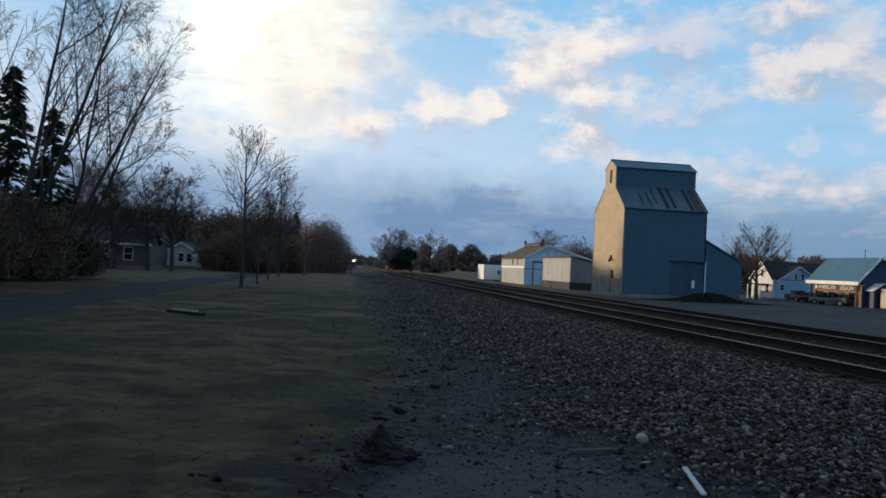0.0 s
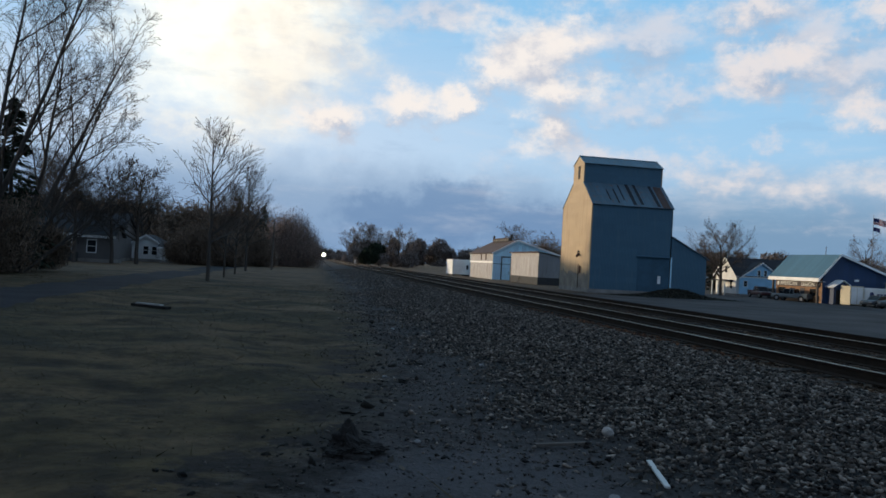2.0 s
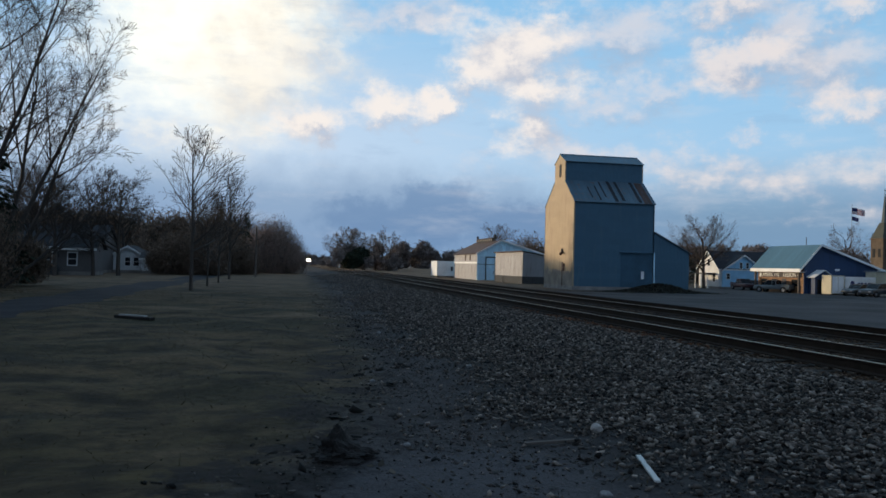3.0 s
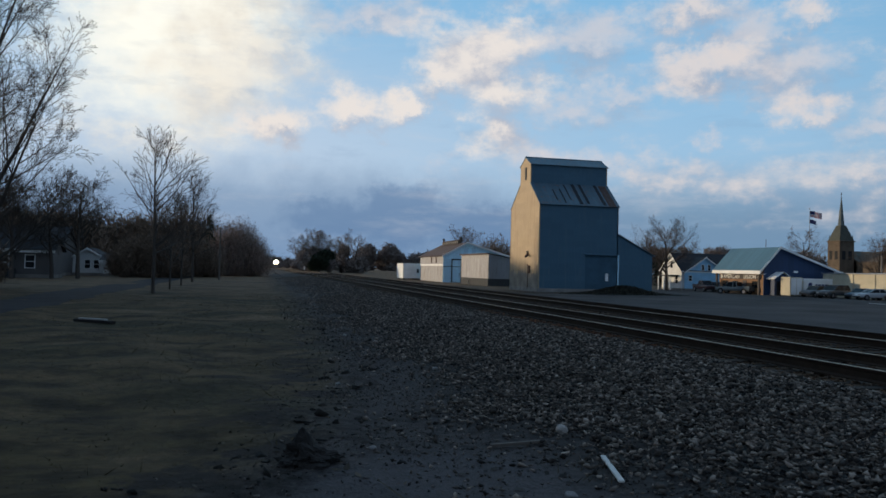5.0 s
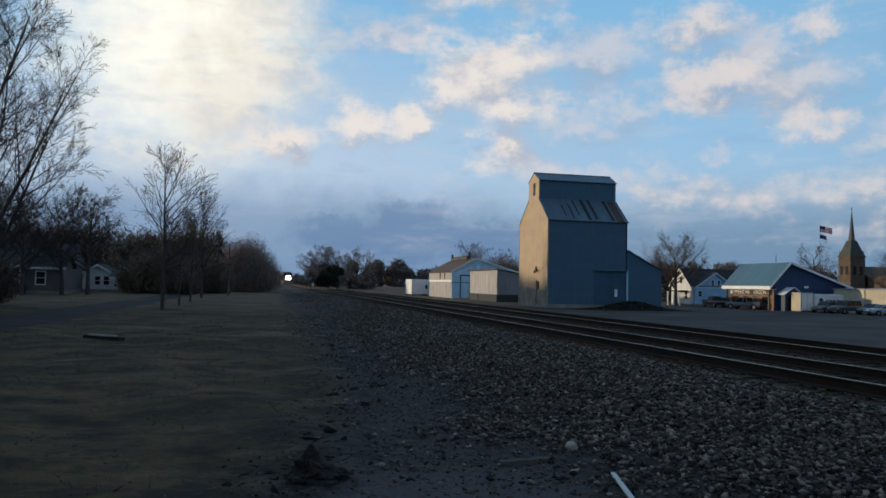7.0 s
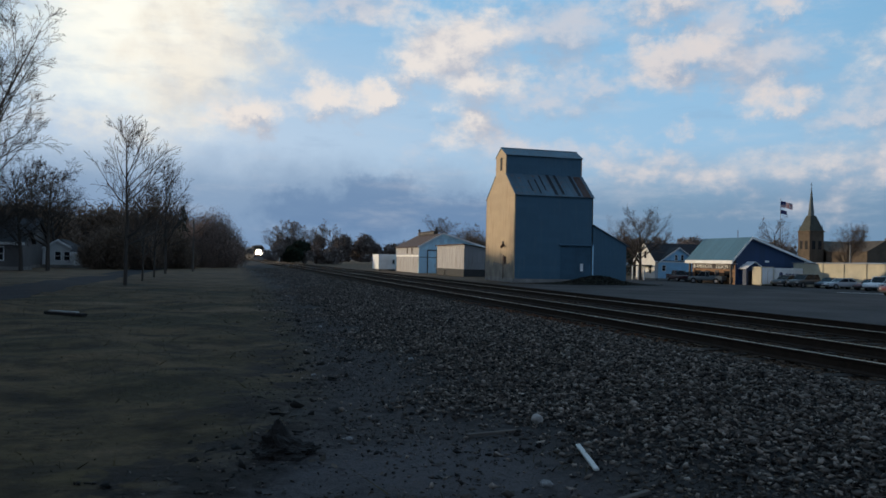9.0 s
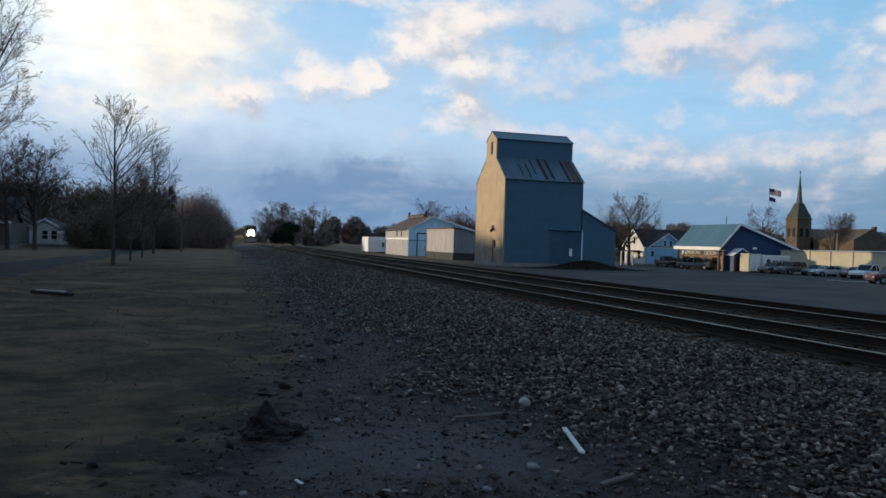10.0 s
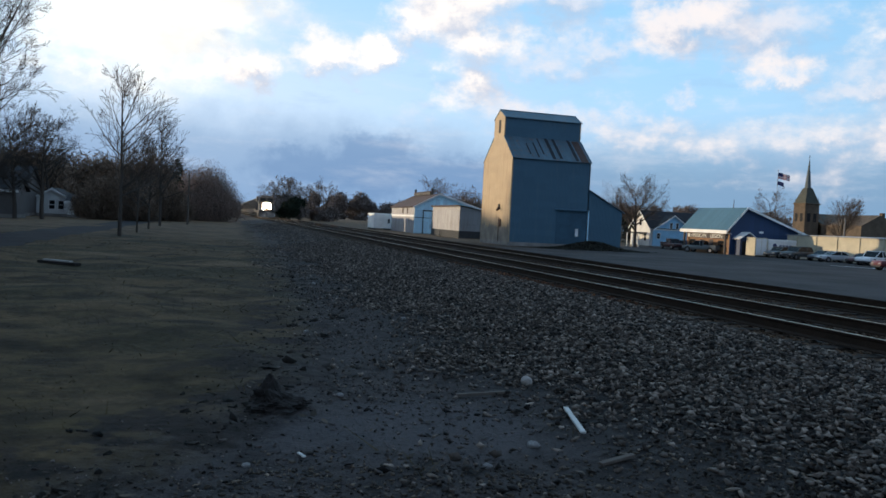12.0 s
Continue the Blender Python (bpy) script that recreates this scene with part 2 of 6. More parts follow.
def sheet_metal(name, base, rust=(0.20, 0.10, 0.06), rib=0.2, axis=0, rough=0.55, metal=0.55, amount=0.72, panel=(0.8, 2.4), seam=0.6, uneven=0.13):
    """Ribbed metal cladding in overlapping sheets, faded and streaked with rust."""
    m, n, l, p = nodes_of(name)
    co = n.new("ShaderNodeTexCoord")
    sp = n.new("ShaderNodeSeparateXYZ")
    l.new(co.outputs["Object"], sp.inputs[0])
    cb = n.new("ShaderNodeCombineXYZ")
    l.new(sp.outputs[axis], cb.inputs[0])
    l.new(sp.outputs[2], cb.inputs[1])
    br = n.new("ShaderNodeTexBrick")
    br.offset = 0.5
    br.inputs["Scale"].default_value = 1.0
    br.inputs["Brick Width"].default_value, br.inputs["Row Height"].default_value, br.inputs["Mortar Size"].default_value = panel[0], panel[1], 0.012
    br.inputs["Color1"].default_value, br.inputs["Color2"].default_value, br.inputs["Mortar"].default_value = (*tint(base, 1 - uneven), 1), (*tint(base, 1 + uneven), 1), (*tint(base, seam), 1)
    l.new(cb.outputs[0], br.inputs["Vector"])
    st = n.new("ShaderNodeMapping")
    st.inputs["Scale"].default_value = (2.5, 2.5, 0.25)
    l.new(co.outputs["Object"], st.inputs[0])
    streak, grain = n.new("ShaderNodeTexNoise"), n.new("ShaderNodeTexNoise")
    streak.inputs["Scale"].default_value, streak.inputs["Detail"].default_value = 0.9, 6.0
    grain.inputs["Scale"].default_value, grain.inputs["Detail"].default_value = 14.0, 4.0
    l.new(st.outputs[0], streak.inputs["Vector"])
    l.new(co.outputs["Object"], grain.inputs["Vector"])
    mx = n.new("ShaderNodeMix")
    mx.data_type = "RGBA"
    l.new(ramp(n, l, streak.outputs["Fac"], [(amount - 0.12, (0, 0, 0)), (amount + 0.1, (0.8, 0.8, 0.8))]), mx.inputs[0])
    l.new(br.outputs["Color"], mx.inputs[6])
    mx.inputs[7].default_value = (*rust, 1)
    m2 = n.new("ShaderNodeMix")
    m2.data_type, m2.blend_type = "RGBA", "MULTIPLY"
    m2.inputs[0].default_value = 1.0
    l.new(mx.outputs[2], m2.inputs[6])
    l.new(ramp(n, l, grain.outputs["Fac"], [(0.3, (0.82,) * 3), (0.7, (1.12,) * 3)]), m2.inputs[7])
    l.new(m2.outputs[2], p.inputs["Base Color"])
    p.inputs["Metallic"].default_value, p.inputs["Roughness"].default_value = metal, rough
    wv = n.new("ShaderNodeTexWave")
    wv.bands_direction = "X"
    wv.inputs["Scale"].default_value = 0.314 / rib
    l.new(cb.outputs[0], wv.inputs["Vector"])
    bp = n.new("ShaderNodeBump")
    bp.inputs["Strength"].default_value, bp.inputs["Distance"].default_value = 0.5, 0.03
    l.new(wv.outputs["Fac"], bp.inputs["Height"])
    l.new(bp.outputs[0], p.inputs["Normal"])
    return m


def glow_mat(name, color, power):
    m, n, l, p = nodes_of(name)
    p.inputs["Base Color"].default_value = (0.9, 0.9, 0.85, 1)
    p.inputs["Emission Color"].default_value, p.inputs["Emission Strength"].default_value = (*color, 1), power
    return m


def ground_mat():
    """Dry winter grass, giving way to bare dirt and then to ballast dust towards the track."""
    m, n, l, p = nodes_of("ground_soil_and_grass")
    co = n.new("ShaderNodeTexCoord")
    sp = n.new("ShaderNodeSeparateXYZ")
    l.new(co.outputs["Object"], sp.inputs[0])

    def mth(op, a, b=None):
        q = n.new("ShaderNodeMath")
        q.operation = op
        for i, v in enumerate((a, b)):
            if isinstance(v, (int, float)):
                q.inputs[i].default_value = v
            elif v is not None:
                l.new(v, q.inputs[i])
        return q.outputs[0]

    def nz(scale, detail=6.0, rough=0.6, vec=None):
        q = n.new("ShaderNodeTexNoise")
        q.inputs["Scale"].default_value, q.inputs["Detail"].default_value, q.inputs["Roughness"].default_value = scale, detail, rough
        l.new(vec or co.outputs["Object"], q.inputs["Vector"])
        return q.outputs["Fac"]

    def mix(f, a, b):
        q = n.new("ShaderNodeMix")
        q.data_type = "RGBA"
        l.new(f, q.inputs[0])
        l.new(a, q.inputs[6])
        l.new(b, q.inputs[7])
        return q.outputs[2]

    def step(v, a, b):
        q = n.new("ShaderNodeMapRange")
        q.interpolation_type = "SMOOTHSTEP"
        l.new(v, q.inputs[0])
        q.inputs[1].default_value, q.inputs[2].default_value = a, b
        return q.outputs[0]

    broad, mid, fine, tiny = nz(0.35), nz(1.6), nz(9.0), nz(60.0, 3.0)
    far = mth("MAXIMUM", sp.outputs[1], 3.0)
    edge = mth("SUBTRACT", 2.2, mth("DIVIDE", 15.5, far))
    off = mth("ADD", mth("SUBTRACT", sp.outputs[0], edge), mth("ADD", mth("SUBTRACT", mth("MULTIPLY", mth("SUBTRACT", mid, 0.5), 1.7), 0.25), mth("MULTIPLY", mth("SUBTRACT", fine, 0.5), 1.2)))
    lie = n.new("ShaderNodeMapping")
    lie.inputs["Scale"].default_value = (0.85, 0.8, 1.0)
    l.new(co.outputs["Object"], lie.inputs[0])
    streak = nz(0.9, 5.0, 0.6, lie.outputs[0])
    grass = mix(step(streak, 0.38, 0.68), ramp(n, l, mid, [(0.34, (0.010, 0.007, 0.003)), (0.5, (0.033, 0.023, 0.009)), (0.66, (0.078, 0.054, 0.022))]),
                ramp(n, l, fine, [(0.32, (0.055, 0.037, 0.017)), (0.68, (0.142, 0.092, 0.045))]))
    grass = mix(step(nz(0.22, 4.0, 0.6, lie.outputs[0]), 0.46, 0.62), grass, ramp(n, l, fine, [(0.3, (0.010, 0.009, 0.003)), (0.7, (0.042, 0.035, 0.013))]))
    grass = mix(step(sp.outputs[1], 22.0, 85.0), grass, ramp(n, l, streak, [(0.3, (0.062, 0.040, 0.023)), (0.7, (0.166, 0.108, 0.064))]))
    # shade of hollows and light on rises, mixed into the grass colour
    hollow = n.new("ShaderNodeMapping")
    hollow.inputs["Scale"].default_value = (0.55, 1.0, 1.0)
    hollow.inputs["Rotation"].default_value = (0, 0, radians(12))
    l.new(co.outputs["Object"], hollow.inputs[0])
    relief_shade = nz(0.30, 4.0, 0.55, hollow.outputs[0])
    grass = mix(step(relief_shade, 0.56, 0.66), grass, ramp(n, l, fine, [(0.3, (0.009, 0.008, 0.004)), (0.7, (0.034, 0.028, 0.014))]))
    grass = mix(step(relief_shade, 0.42, 0.32), grass, ramp(n, l, fine, [(0.3, (0.062, 0.047, 0.025)), (0.7, (0.170, 0.112, 0.064))]))
    dirt = mix(mid, ramp(n, l, fine, [(0.35, (0.012, 0.011, 0.011)), (0.65, (0.066, 0.056, 0.053))]), ramp(n, l, tiny, [(0.35, (0.022, 0.021, 0.021)), (0.65, (0.076, 0.065, 0.062))]))
    dirt = mix(step(nz(2.6, 5.0, 0.65), 0.50, 0.64), dirt, ramp(n, l, fine, [(0.3, (0.008, 0.008, 0.008)), (0.7, (0.030, 0.027, 0.025))]))
    ux = mth("DIVIDE", mth("SUBTRACT", sp.outputs[0], 2.0), 1.9)
    uy = mth("DIVIDE", mth("SUBTRACT", sp.outputs[1], mth("ADD", 5.6, mth("MULTIPLY", sp.outputs[0], 0.25))), 1.0)
    flat = mth("ADD", mth("SQRT", mth("ADD", mth("MULTIPLY", ux, ux), mth("MULTIPLY", uy, uy))), mth("MULTIPLY", mth("SUBTRACT", mid, 0.5), 1.6))
    packed = mix(fine, ramp(n, l, tiny, [(0.35, (0.030, 0.029, 0.030)), (0.65, (0.086, 0.078, 0.079))]), ramp(n, l, nz(22.0, 5.0, 0.7), [(0.35, (0.040, 0.038, 0.039)), (0.65, (0.098, 0.088, 0.089))]))
    dirt = mix(step(flat, 1.15, 0.5), dirt, packed)
    ballast = ramp(n, l, fine, [(0.3, (0.012, 0.011, 0.011)), (0.7, (0.052, 0.046, 0.043))])
    rusty = ramp(n, l, fine, [(0.3, (0.026, 0.017, 0.011)), (0.7, (0.135, 0.083, 0.050))])
    c = mix(step(off, -0.5, 0.5), grass, dirt)
    torn = mth("MULTIPLY", mth("MULTIPLY", step(off, -1.3, -0.5), step(off, 0.9, 0.2)), step(nz(1.1, 5.0, 0.65), 0.47, 0.56))
    c = mix(torn, c, ramp(n, l, fine, [(0.3, (0.006, 0.005, 0.004)), (0.7, (0.026, 0.020, 0.016))]))
    c = mix(step(mth("ADD", sp.outputs[0], mth("MULTIPLY", mid, 1.2)), 2.6, 3.8), c, ballast)
    c = mix(step(mth("ADD", sp.outputs[0], mth("MULTIPLY", mid, 0.8)), 6.6, 7.4), c, rusty)
    c = mix(step(mth("ADD", sp.outputs[0], mth("MULTIPLY", mid, 1.5)), 15.0, 16.5), c, ramp(n, l, mid, [(0.35, (0.014, 0.011, 0.009)), (0.65, (0.070, 0.053, 0.039))]))
    c = mix(step(mth("ADD", sp.outputs[1], mth("MULTIPLY", sp.outputs[0], 0.0)), 88.0, 112.0), c, mix(step(sp.outputs[0], 13.5, 16.0), c, grass))
    l.new(c, p.inputs["Base Color"])
    p.inputs["Roughness"].default_value, p.inputs["Specular IOR Level"].default_value = 0.95, 0.2
    bp = n.new("ShaderNodeBump")
    bp.inputs["Strength"].default_value, bp.inputs["Distance"].default_value = 0.7, 0.05
    l.new(mth("ADD", fine, mth("MULTIPLY", tiny, 0.4)), bp.inputs["Height"])
    l.new(bp.outputs[0], p.inputs["Normal"])
    return m


def island_mat(name, lo, hi, rough=0.9, spec=0.25):
    """Loose pieces, each of its own shade."""
    m, n, l, p = nodes_of(name)
    g = n.new("ShaderNodeNewGeometry")
    c = ramp(n, l, g.outputs["Random Per Island"], [(0.0, lo), (0.72, tuple(a * 0.6 + b * 0.4 for a, b in zip(lo, hi))), (1.0, hi)])
    co, t = n.new("ShaderNodeTexCoord"), n.new("ShaderNodeTexNoise")
    t.inputs["Scale"].default_value = 35.0
    l.new(co.outputs["Object"], t.inputs["Vector"])
    mx = n.new("ShaderNodeMix")
    mx.data_type, mx.blend_type = "RGBA", "MULTIPLY"
    mx.inputs[0].default_value = 1.0
    l.new(c, mx.inputs[6])
    l.new(ramp(n, l, t.outputs["Fac"], [(0.3, (0.75,) * 3), (0.7, (1.2,) * 3)]), mx.inputs[7])
    l.new(mx.outputs[2], p.inputs["Base Color"])
    p.inputs["Roughness"].default_value, p.inputs["Specular IOR Level"].default_value = rough, spec
    return m


M = {}
M["ground"] = ground_mat()
M["stone"] = island_mat("ballast_stone", (0.007, 0.006, 0.006), (0.32, 0.262, 0.215))
M["twig"] = island_mat("bare_twigs", (0.035, 0.028, 0.024), (0.085, 0.068, 0.055))
M["town_twig"] = island_mat("reddish_twigs", (0.085, 0.062, 0.050), (0.19, 0.140, 0.112))
M["bark"] = surface("bark", (0.065, 0.052, 0.043), 0.95, scale=2.0, fine=18.0, bump=0.6, stretch=(4, 4, 1))
M["needles"] = island_mat("spruce_needles", (0.012, 0.020, 0.013), (0.040, 0.055, 0.030))
M["brush"] = island_mat("brown_brush", (0.20, 0.145, 0.118), (0.44, 0.315, 0.255))
M["hedge"] = island_mat("dark_hedge", (0.105, 0.075, 0.054), (0.285, 0.197, 0.138))
M["farwood"] = island_mat("far_woods", (0.15, 0.125, 0.115), (0.30, 0.245, 0.215))
M["straw"] = island_mat("dry_grass_blades", (0.030, 0.023, 0.009), (0.100, 0.074, 0.032))
M["litter"] = island_mat("leaf_litter", (0.009, 0.008, 0.007), (0.095, 0.075, 0.055))
M["grey_wood"] = surface("silvered_plank", (0.30, 0.29, 0.27), 0.85, scale=3.0, vary=0.3, stretch=(6, 1, 1))
M["asphalt"] = surface("old_asphalt", (0.023, 0.023, 0.026), 0.95, spec=0.12, scale=0.35, vary=0.25, fine=30.0, bump=0.3)
M["lot"] = surface("lot_asphalt", (0.066, 0.062, 0.060), 0.95, spec=0.08, scale=0.16, vary=0.45, fine=12.0, bump=0.2)
M["rail_side"] = surface("rusty_rail", (0.030, 0.020, 0.014), 0.9, metal=0.0, spec=0.15, scale=5.0)
M["rail_head"] = surface("polished_rail_head", (0.56, 0.48, 0.39), 0.34, metal=1.0, scale=6.0, vary=0.12, bump=0.0)
M["sleeper"] = surface("creosoted_timber", (0.026, 0.019, 0.014), 0.95, scale=3.0, vary=0.35, fine=25.0, bump=0.5, random=True)
# light painted in: same cladding, shaded blue for the sides, sunlit tan in front
M["galv_shade"] = sheet_metal("galvanised_cladding", (0.055, 0.128, 0.185), rust=(0.085, 0.15, 0.19), axis=0, metal=0.1, rough=0.65, amount=0.66, panel=(3.2, 0.75), seam=0.92, uneven=0.05)
M["galv_sun"] = sheet_metal("galvanised_cladding_front", (0.38, 0.288, 0.180), rust=(0.24, 0.155, 0.09), axis=1, metal=0.2, rough=0.65, amount=0.64, panel=(2.6, 0.75), seam=0.9, uneven=0.06)
M["galv_roof"] = sheet_metal("galvanised_roof", (0.078, 0.140, 0.182), axis=0, rough=0.55, metal=0.2, panel=(0.7, 3.2), amount=0.66)
M["tar"] = surface("exposed_tar_paper", (0.022, 0.026, 0.032), 0.9, scale=2.0, vary=0.3)
M["skirt"] = surface("worn_grey_skirt", (0.235, 0.205, 0.168), 0.85, scale=0.8, vary=0.3, fine=9.0)
M["rust"] = surface("rusted_sheet", (0.085, 0.052, 0.042), 0.85, scale=1.5, vary=0.35)
M["concrete"] = surface("weathered_concrete", (0.24, 0.22, 0.20), 0.9, scale=0.8, vary=0.3, fine=12.0)
M["white"] = surface("white_paint", (0.80, 0.80, 0.78), 0.6, scale=0.7, vary=0.12, fine=20.0, bump=0.05)
M["paleblue"] = sheet_metal("pale_blue_cladding", (0.50, 0.76, 0.92), rust=(0.30, 0.33, 0.36), axis=0, metal=0.05, amount=0.8)
M["greyboard"] = sheet_metal("weathered_grey_cladding", (0.32, 0.315, 0.325), rust=(0.15, 0.115, 0.095), axis=1, metal=0.05, amount=0.62)
M["greyend"] = sheet_metal("grey_end_cladding", (0.27, 0.27, 0.275), rust=(0.16, 0.13, 0.11), axis=0, metal=0.05, amount=0.7)
M["darkbase"] = surface("tarred_base", (0.045, 0.047, 0.048), 0.85)
M["black"] = surface("dark_opening", (0.012, 0.012, 0.013), 0.8, bump=0.0)
M["bar_blue"] = sheet_metal("deep_blue_cladding", (0.014, 0.042, 0.11), rust=(0.03, 0.06, 0.12), axis=0, metal=0.0, rough=0.6, panel=(0.9, 6.0))
M["bar_roof"] = sheet_metal("teal_metal_roof", (0.068, 0.150, 0.195), rust=(0.06, 0.13, 0.17), axis=1, metal=0.1, rough=0.5, rib=0.4, panel=(0.5, 12.0))
M["cedar"] = surface("warm_timber_front", (0.24, 0.125, 0.06), 0.7, scale=1.2, vary=0.3, fine=14.0, stretch=(1, 1, 4))
M["housewhite"] = surface("white_siding", (0.66, 0.66, 0.64), 0.7, scale=0.8, vary=0.12)
M["houseblue"] = surface("light_blue_siding", (0.34, 0.62, 0.82), 0.7, scale=0.8, vary=0.12)
M["shingle"] = surface("dark_shingles", (0.028, 0.028, 0.032), 0.9, scale=2.0, vary=0.3, fine=16.0, bump=0.4)
M["housegrey"] = surface("grey_siding", (0.12, 0.11, 0.105), 0.8, scale=0.8, vary=0.15)
M["fence"] = surface("cream_block_wall", (0.52, 0.47, 0.35), 0.85, scale=0.5, vary=0.18, fine=8.0, bump=0.2)
M["brick"] = surface("brown_church_brick", (0.115, 0.086, 0.060), 0.9, scale=0.6, vary=0.3, fine=6.0, bump=0.3)
M["slate"] = surface("church_slate", (0.060, 0.064, 0.050), 0.8, scale=1.0, vary=0.25)
M["copper"] = surface("aged_spire_sheet", (0.11, 0.13, 0.13), 0.7, metal=0.2, scale=0.8)
M["glass"] = surface("dark_glass", (0.012, 0.015, 0.018), 0.25, scale=2.0, vary=0.1, bump=0.0, spec=0.12)
M["rubber"] = surface("tyre_rubber", (0.018, 0.018, 0.018), 0.9, bump=0.1)
M["chrome"] = surface("wheel_alloy", (0.30, 0.30, 0.31), 0.55, metal=0.9, vary=0.08, bump=0.0)
M["lamp"] = glow_mat("headlight_glow", (1.0, 0.90, 0.72), 30.0)
M["loco"] = surface("dark_locomotive_paint", (0.07, 0.055, 0.045), 0.5, scale=0.8, vary=0.3)
M["loco_nose"] = surface("locomotive_orange", (0.17, 0.085, 0.045), 0.5, scale=0.8, vary=0.2)
M["steel"] = surface("dark_steel", (0.05, 0.05, 0.052), 0.6, metal=0.5)
M["car_grey"] = surface("hopper_grey", (0.10, 0.095, 0.09), 0.7, scale=0.6, vary=0.25)
M["wood_pole"] = surface("weathered_pole", (0.11, 0.09, 0.075), 0.9, scale=1.0, fine=20.0, stretch=(5, 5, 0.5))
M["board"] = surface("bleached_board", (0.52, 0.51, 0.48), 0.75, scale=4.0, vary=0.12, stretch=(6, 1, 1))
M["stump"] = surface("charred_stump", (0.018, 0.015, 0.013), 0.95, scale=5.0, vary=0.4, fine=30.0, bump=0.8)
M["redcloth"] = surface("faded_red_cloth", (0.45, 0.10, 0.10), 0.9, bump=0.0)
M["navy"] = surface("navy_cloth", (0.03, 0.04, 0.12), 0.9, bump=0.0)
M["letter"] = surface("white_lettering", (0.80, 0.80, 0.78), 0.6, vary=0.05, bump=0.0)
M["signback"] = surface("dark_sign_board", (0.06, 0.055, 0.06), 0.7)
for key, c in (("red", (0.055, 0.012, 0.014)), ("silver", (0.42, 0.44, 0.46)), ("carwhite", (0.74, 0.75, 0.76)), ("carblue", (0.03, 0.05, 0.075)), ("cargrey", (0.055, 0.065, 0.072)), ("pewter", (0.13, 0.15, 0.155)), ("maroon", (0.10, 0.018, 0.022))):
    M["paint_" + key] = surface("car_paint_" + key, c, 0.35, metal=0.1, scale=2.0, vary=0.06, bump=0.0, spec=0.5)

# ---- building helpers ----


class G:
    """Vertices and faces of one mesh, built up from simple solids."""

    def __init__(self):
        self.v, self.f = [], []

    def add(self, v, f):
        k = len(self.v)
        self.v += [tuple(p) for p in v]
        self.f += [tuple(i + k for i in q) for q in f]
        return self

    def box(self, x0, x1, y0, y1, z0, z1):
        v = [(x, y, z) for z in (z0, z1) for x, y in ((x0, y0), (x1, y0), (x1, y1), (x0, y1))]
        return self.add(v, [(3, 2, 1, 0), (4, 5, 6, 7), (0, 1, 5, 4), (1, 2, 6, 5), (2, 3, 7, 6), (3, 0, 4, 7)])

    def prism(self, outline, axis, a, b):
        """An outline of (u, z) drawn out from a to b along x or y; u is the other one."""
        n = len(outline)
        put = (lambda u, z, w: (w, u, z)) if axis == "x" else (lambda u, z, w: (u, w, z))
        v = [put(u, z, w) for w in (a, b) for u, z in outline]
        return self.add(v, [tuple(range(n))[::-1], tuple(range(n, 2 * n))] + [(i, (i + 1) % n, n + (i + 1) % n, n + i) for i in range(n)])

    def slab(self, corners, thick):
        """A sheet with the given corners, thickened along its normal."""
        c = [Vector(p) for p in corners]
        nrm = (c[1] - c[0]).cross(c[2] - c[0]).normalized() * thick
        n = len(c)
        return self.add(c + [p + nrm for p in c], [tuple(range(n))[::-1], tuple(range(n, 2 * n))] + [(i, (i + 1) % n, n + (i + 1) % n, n + i) for i in range(n)])

    def tube(self, p, q, r0, r1, n=8):
        p, q = Vector(p), Vector(q)
        d = (q - p).normalized()
        s = d.cross((0, 0, 1) if abs(d.z) < 0.9 else (1, 0, 0)).normalized()
        t = d.cross(s)
        ring = [(math.cos(2 * math.pi * i / n), math.sin(2 * math.pi * i / n)) for i in range(n)]
        v = [c + (s * a + t * b) * r for c, r in ((p, r0), (q, r1)) for a, b in ring]
        return self.add(v, [tuple(range(n))[::-1], tuple(range(n, 2 * n))] + [(i, (i + 1) % n, n + (i + 1) % n, n + i) for i in range(n)])


def mesh_of(name, g, material, bevel=0.0, smooth=False):
    me = bpy.data.meshes.new(name)
    me.from_pydata(g.v, [], g.f)
    bm = bmesh.new()
    bm.from_mesh(me)
    bmesh.ops.recalc_face_normals(bm, faces=bm.faces)
    if bevel:
        sharp = [e for e in bm.edges if len(e.link_faces) == 2 and e.calc_face_angle(0) > 0.5]
        bmesh.ops.bevel(bm, geom=sharp, offset=bevel, segments=2, profile=0.5, affect="EDGES", clamp_overlap=True)
    bm.to_mesh(me)
    bm.free()
    for p in me.polygons:
        p.use_smooth = smooth
    me.materials.append(material)
    return me


def part(name, g, material, parent=None, label="", bevel=0.0, smooth=False):
    ob = new(name, mesh_of(name, g, material, bevel, smooth))
    ob.parent = parent
    return tagged(ob, label)


def share(name, data, parent, m):
    ob = new(name, data)
    ob.parent = parent
    ob.matrix_basis = m
    return ob


def thing(name, m, label, category, group="", kind=""):
    e = new(name)
    e.matrix_basis = m
    return tagged(e, label, category, group, kind)


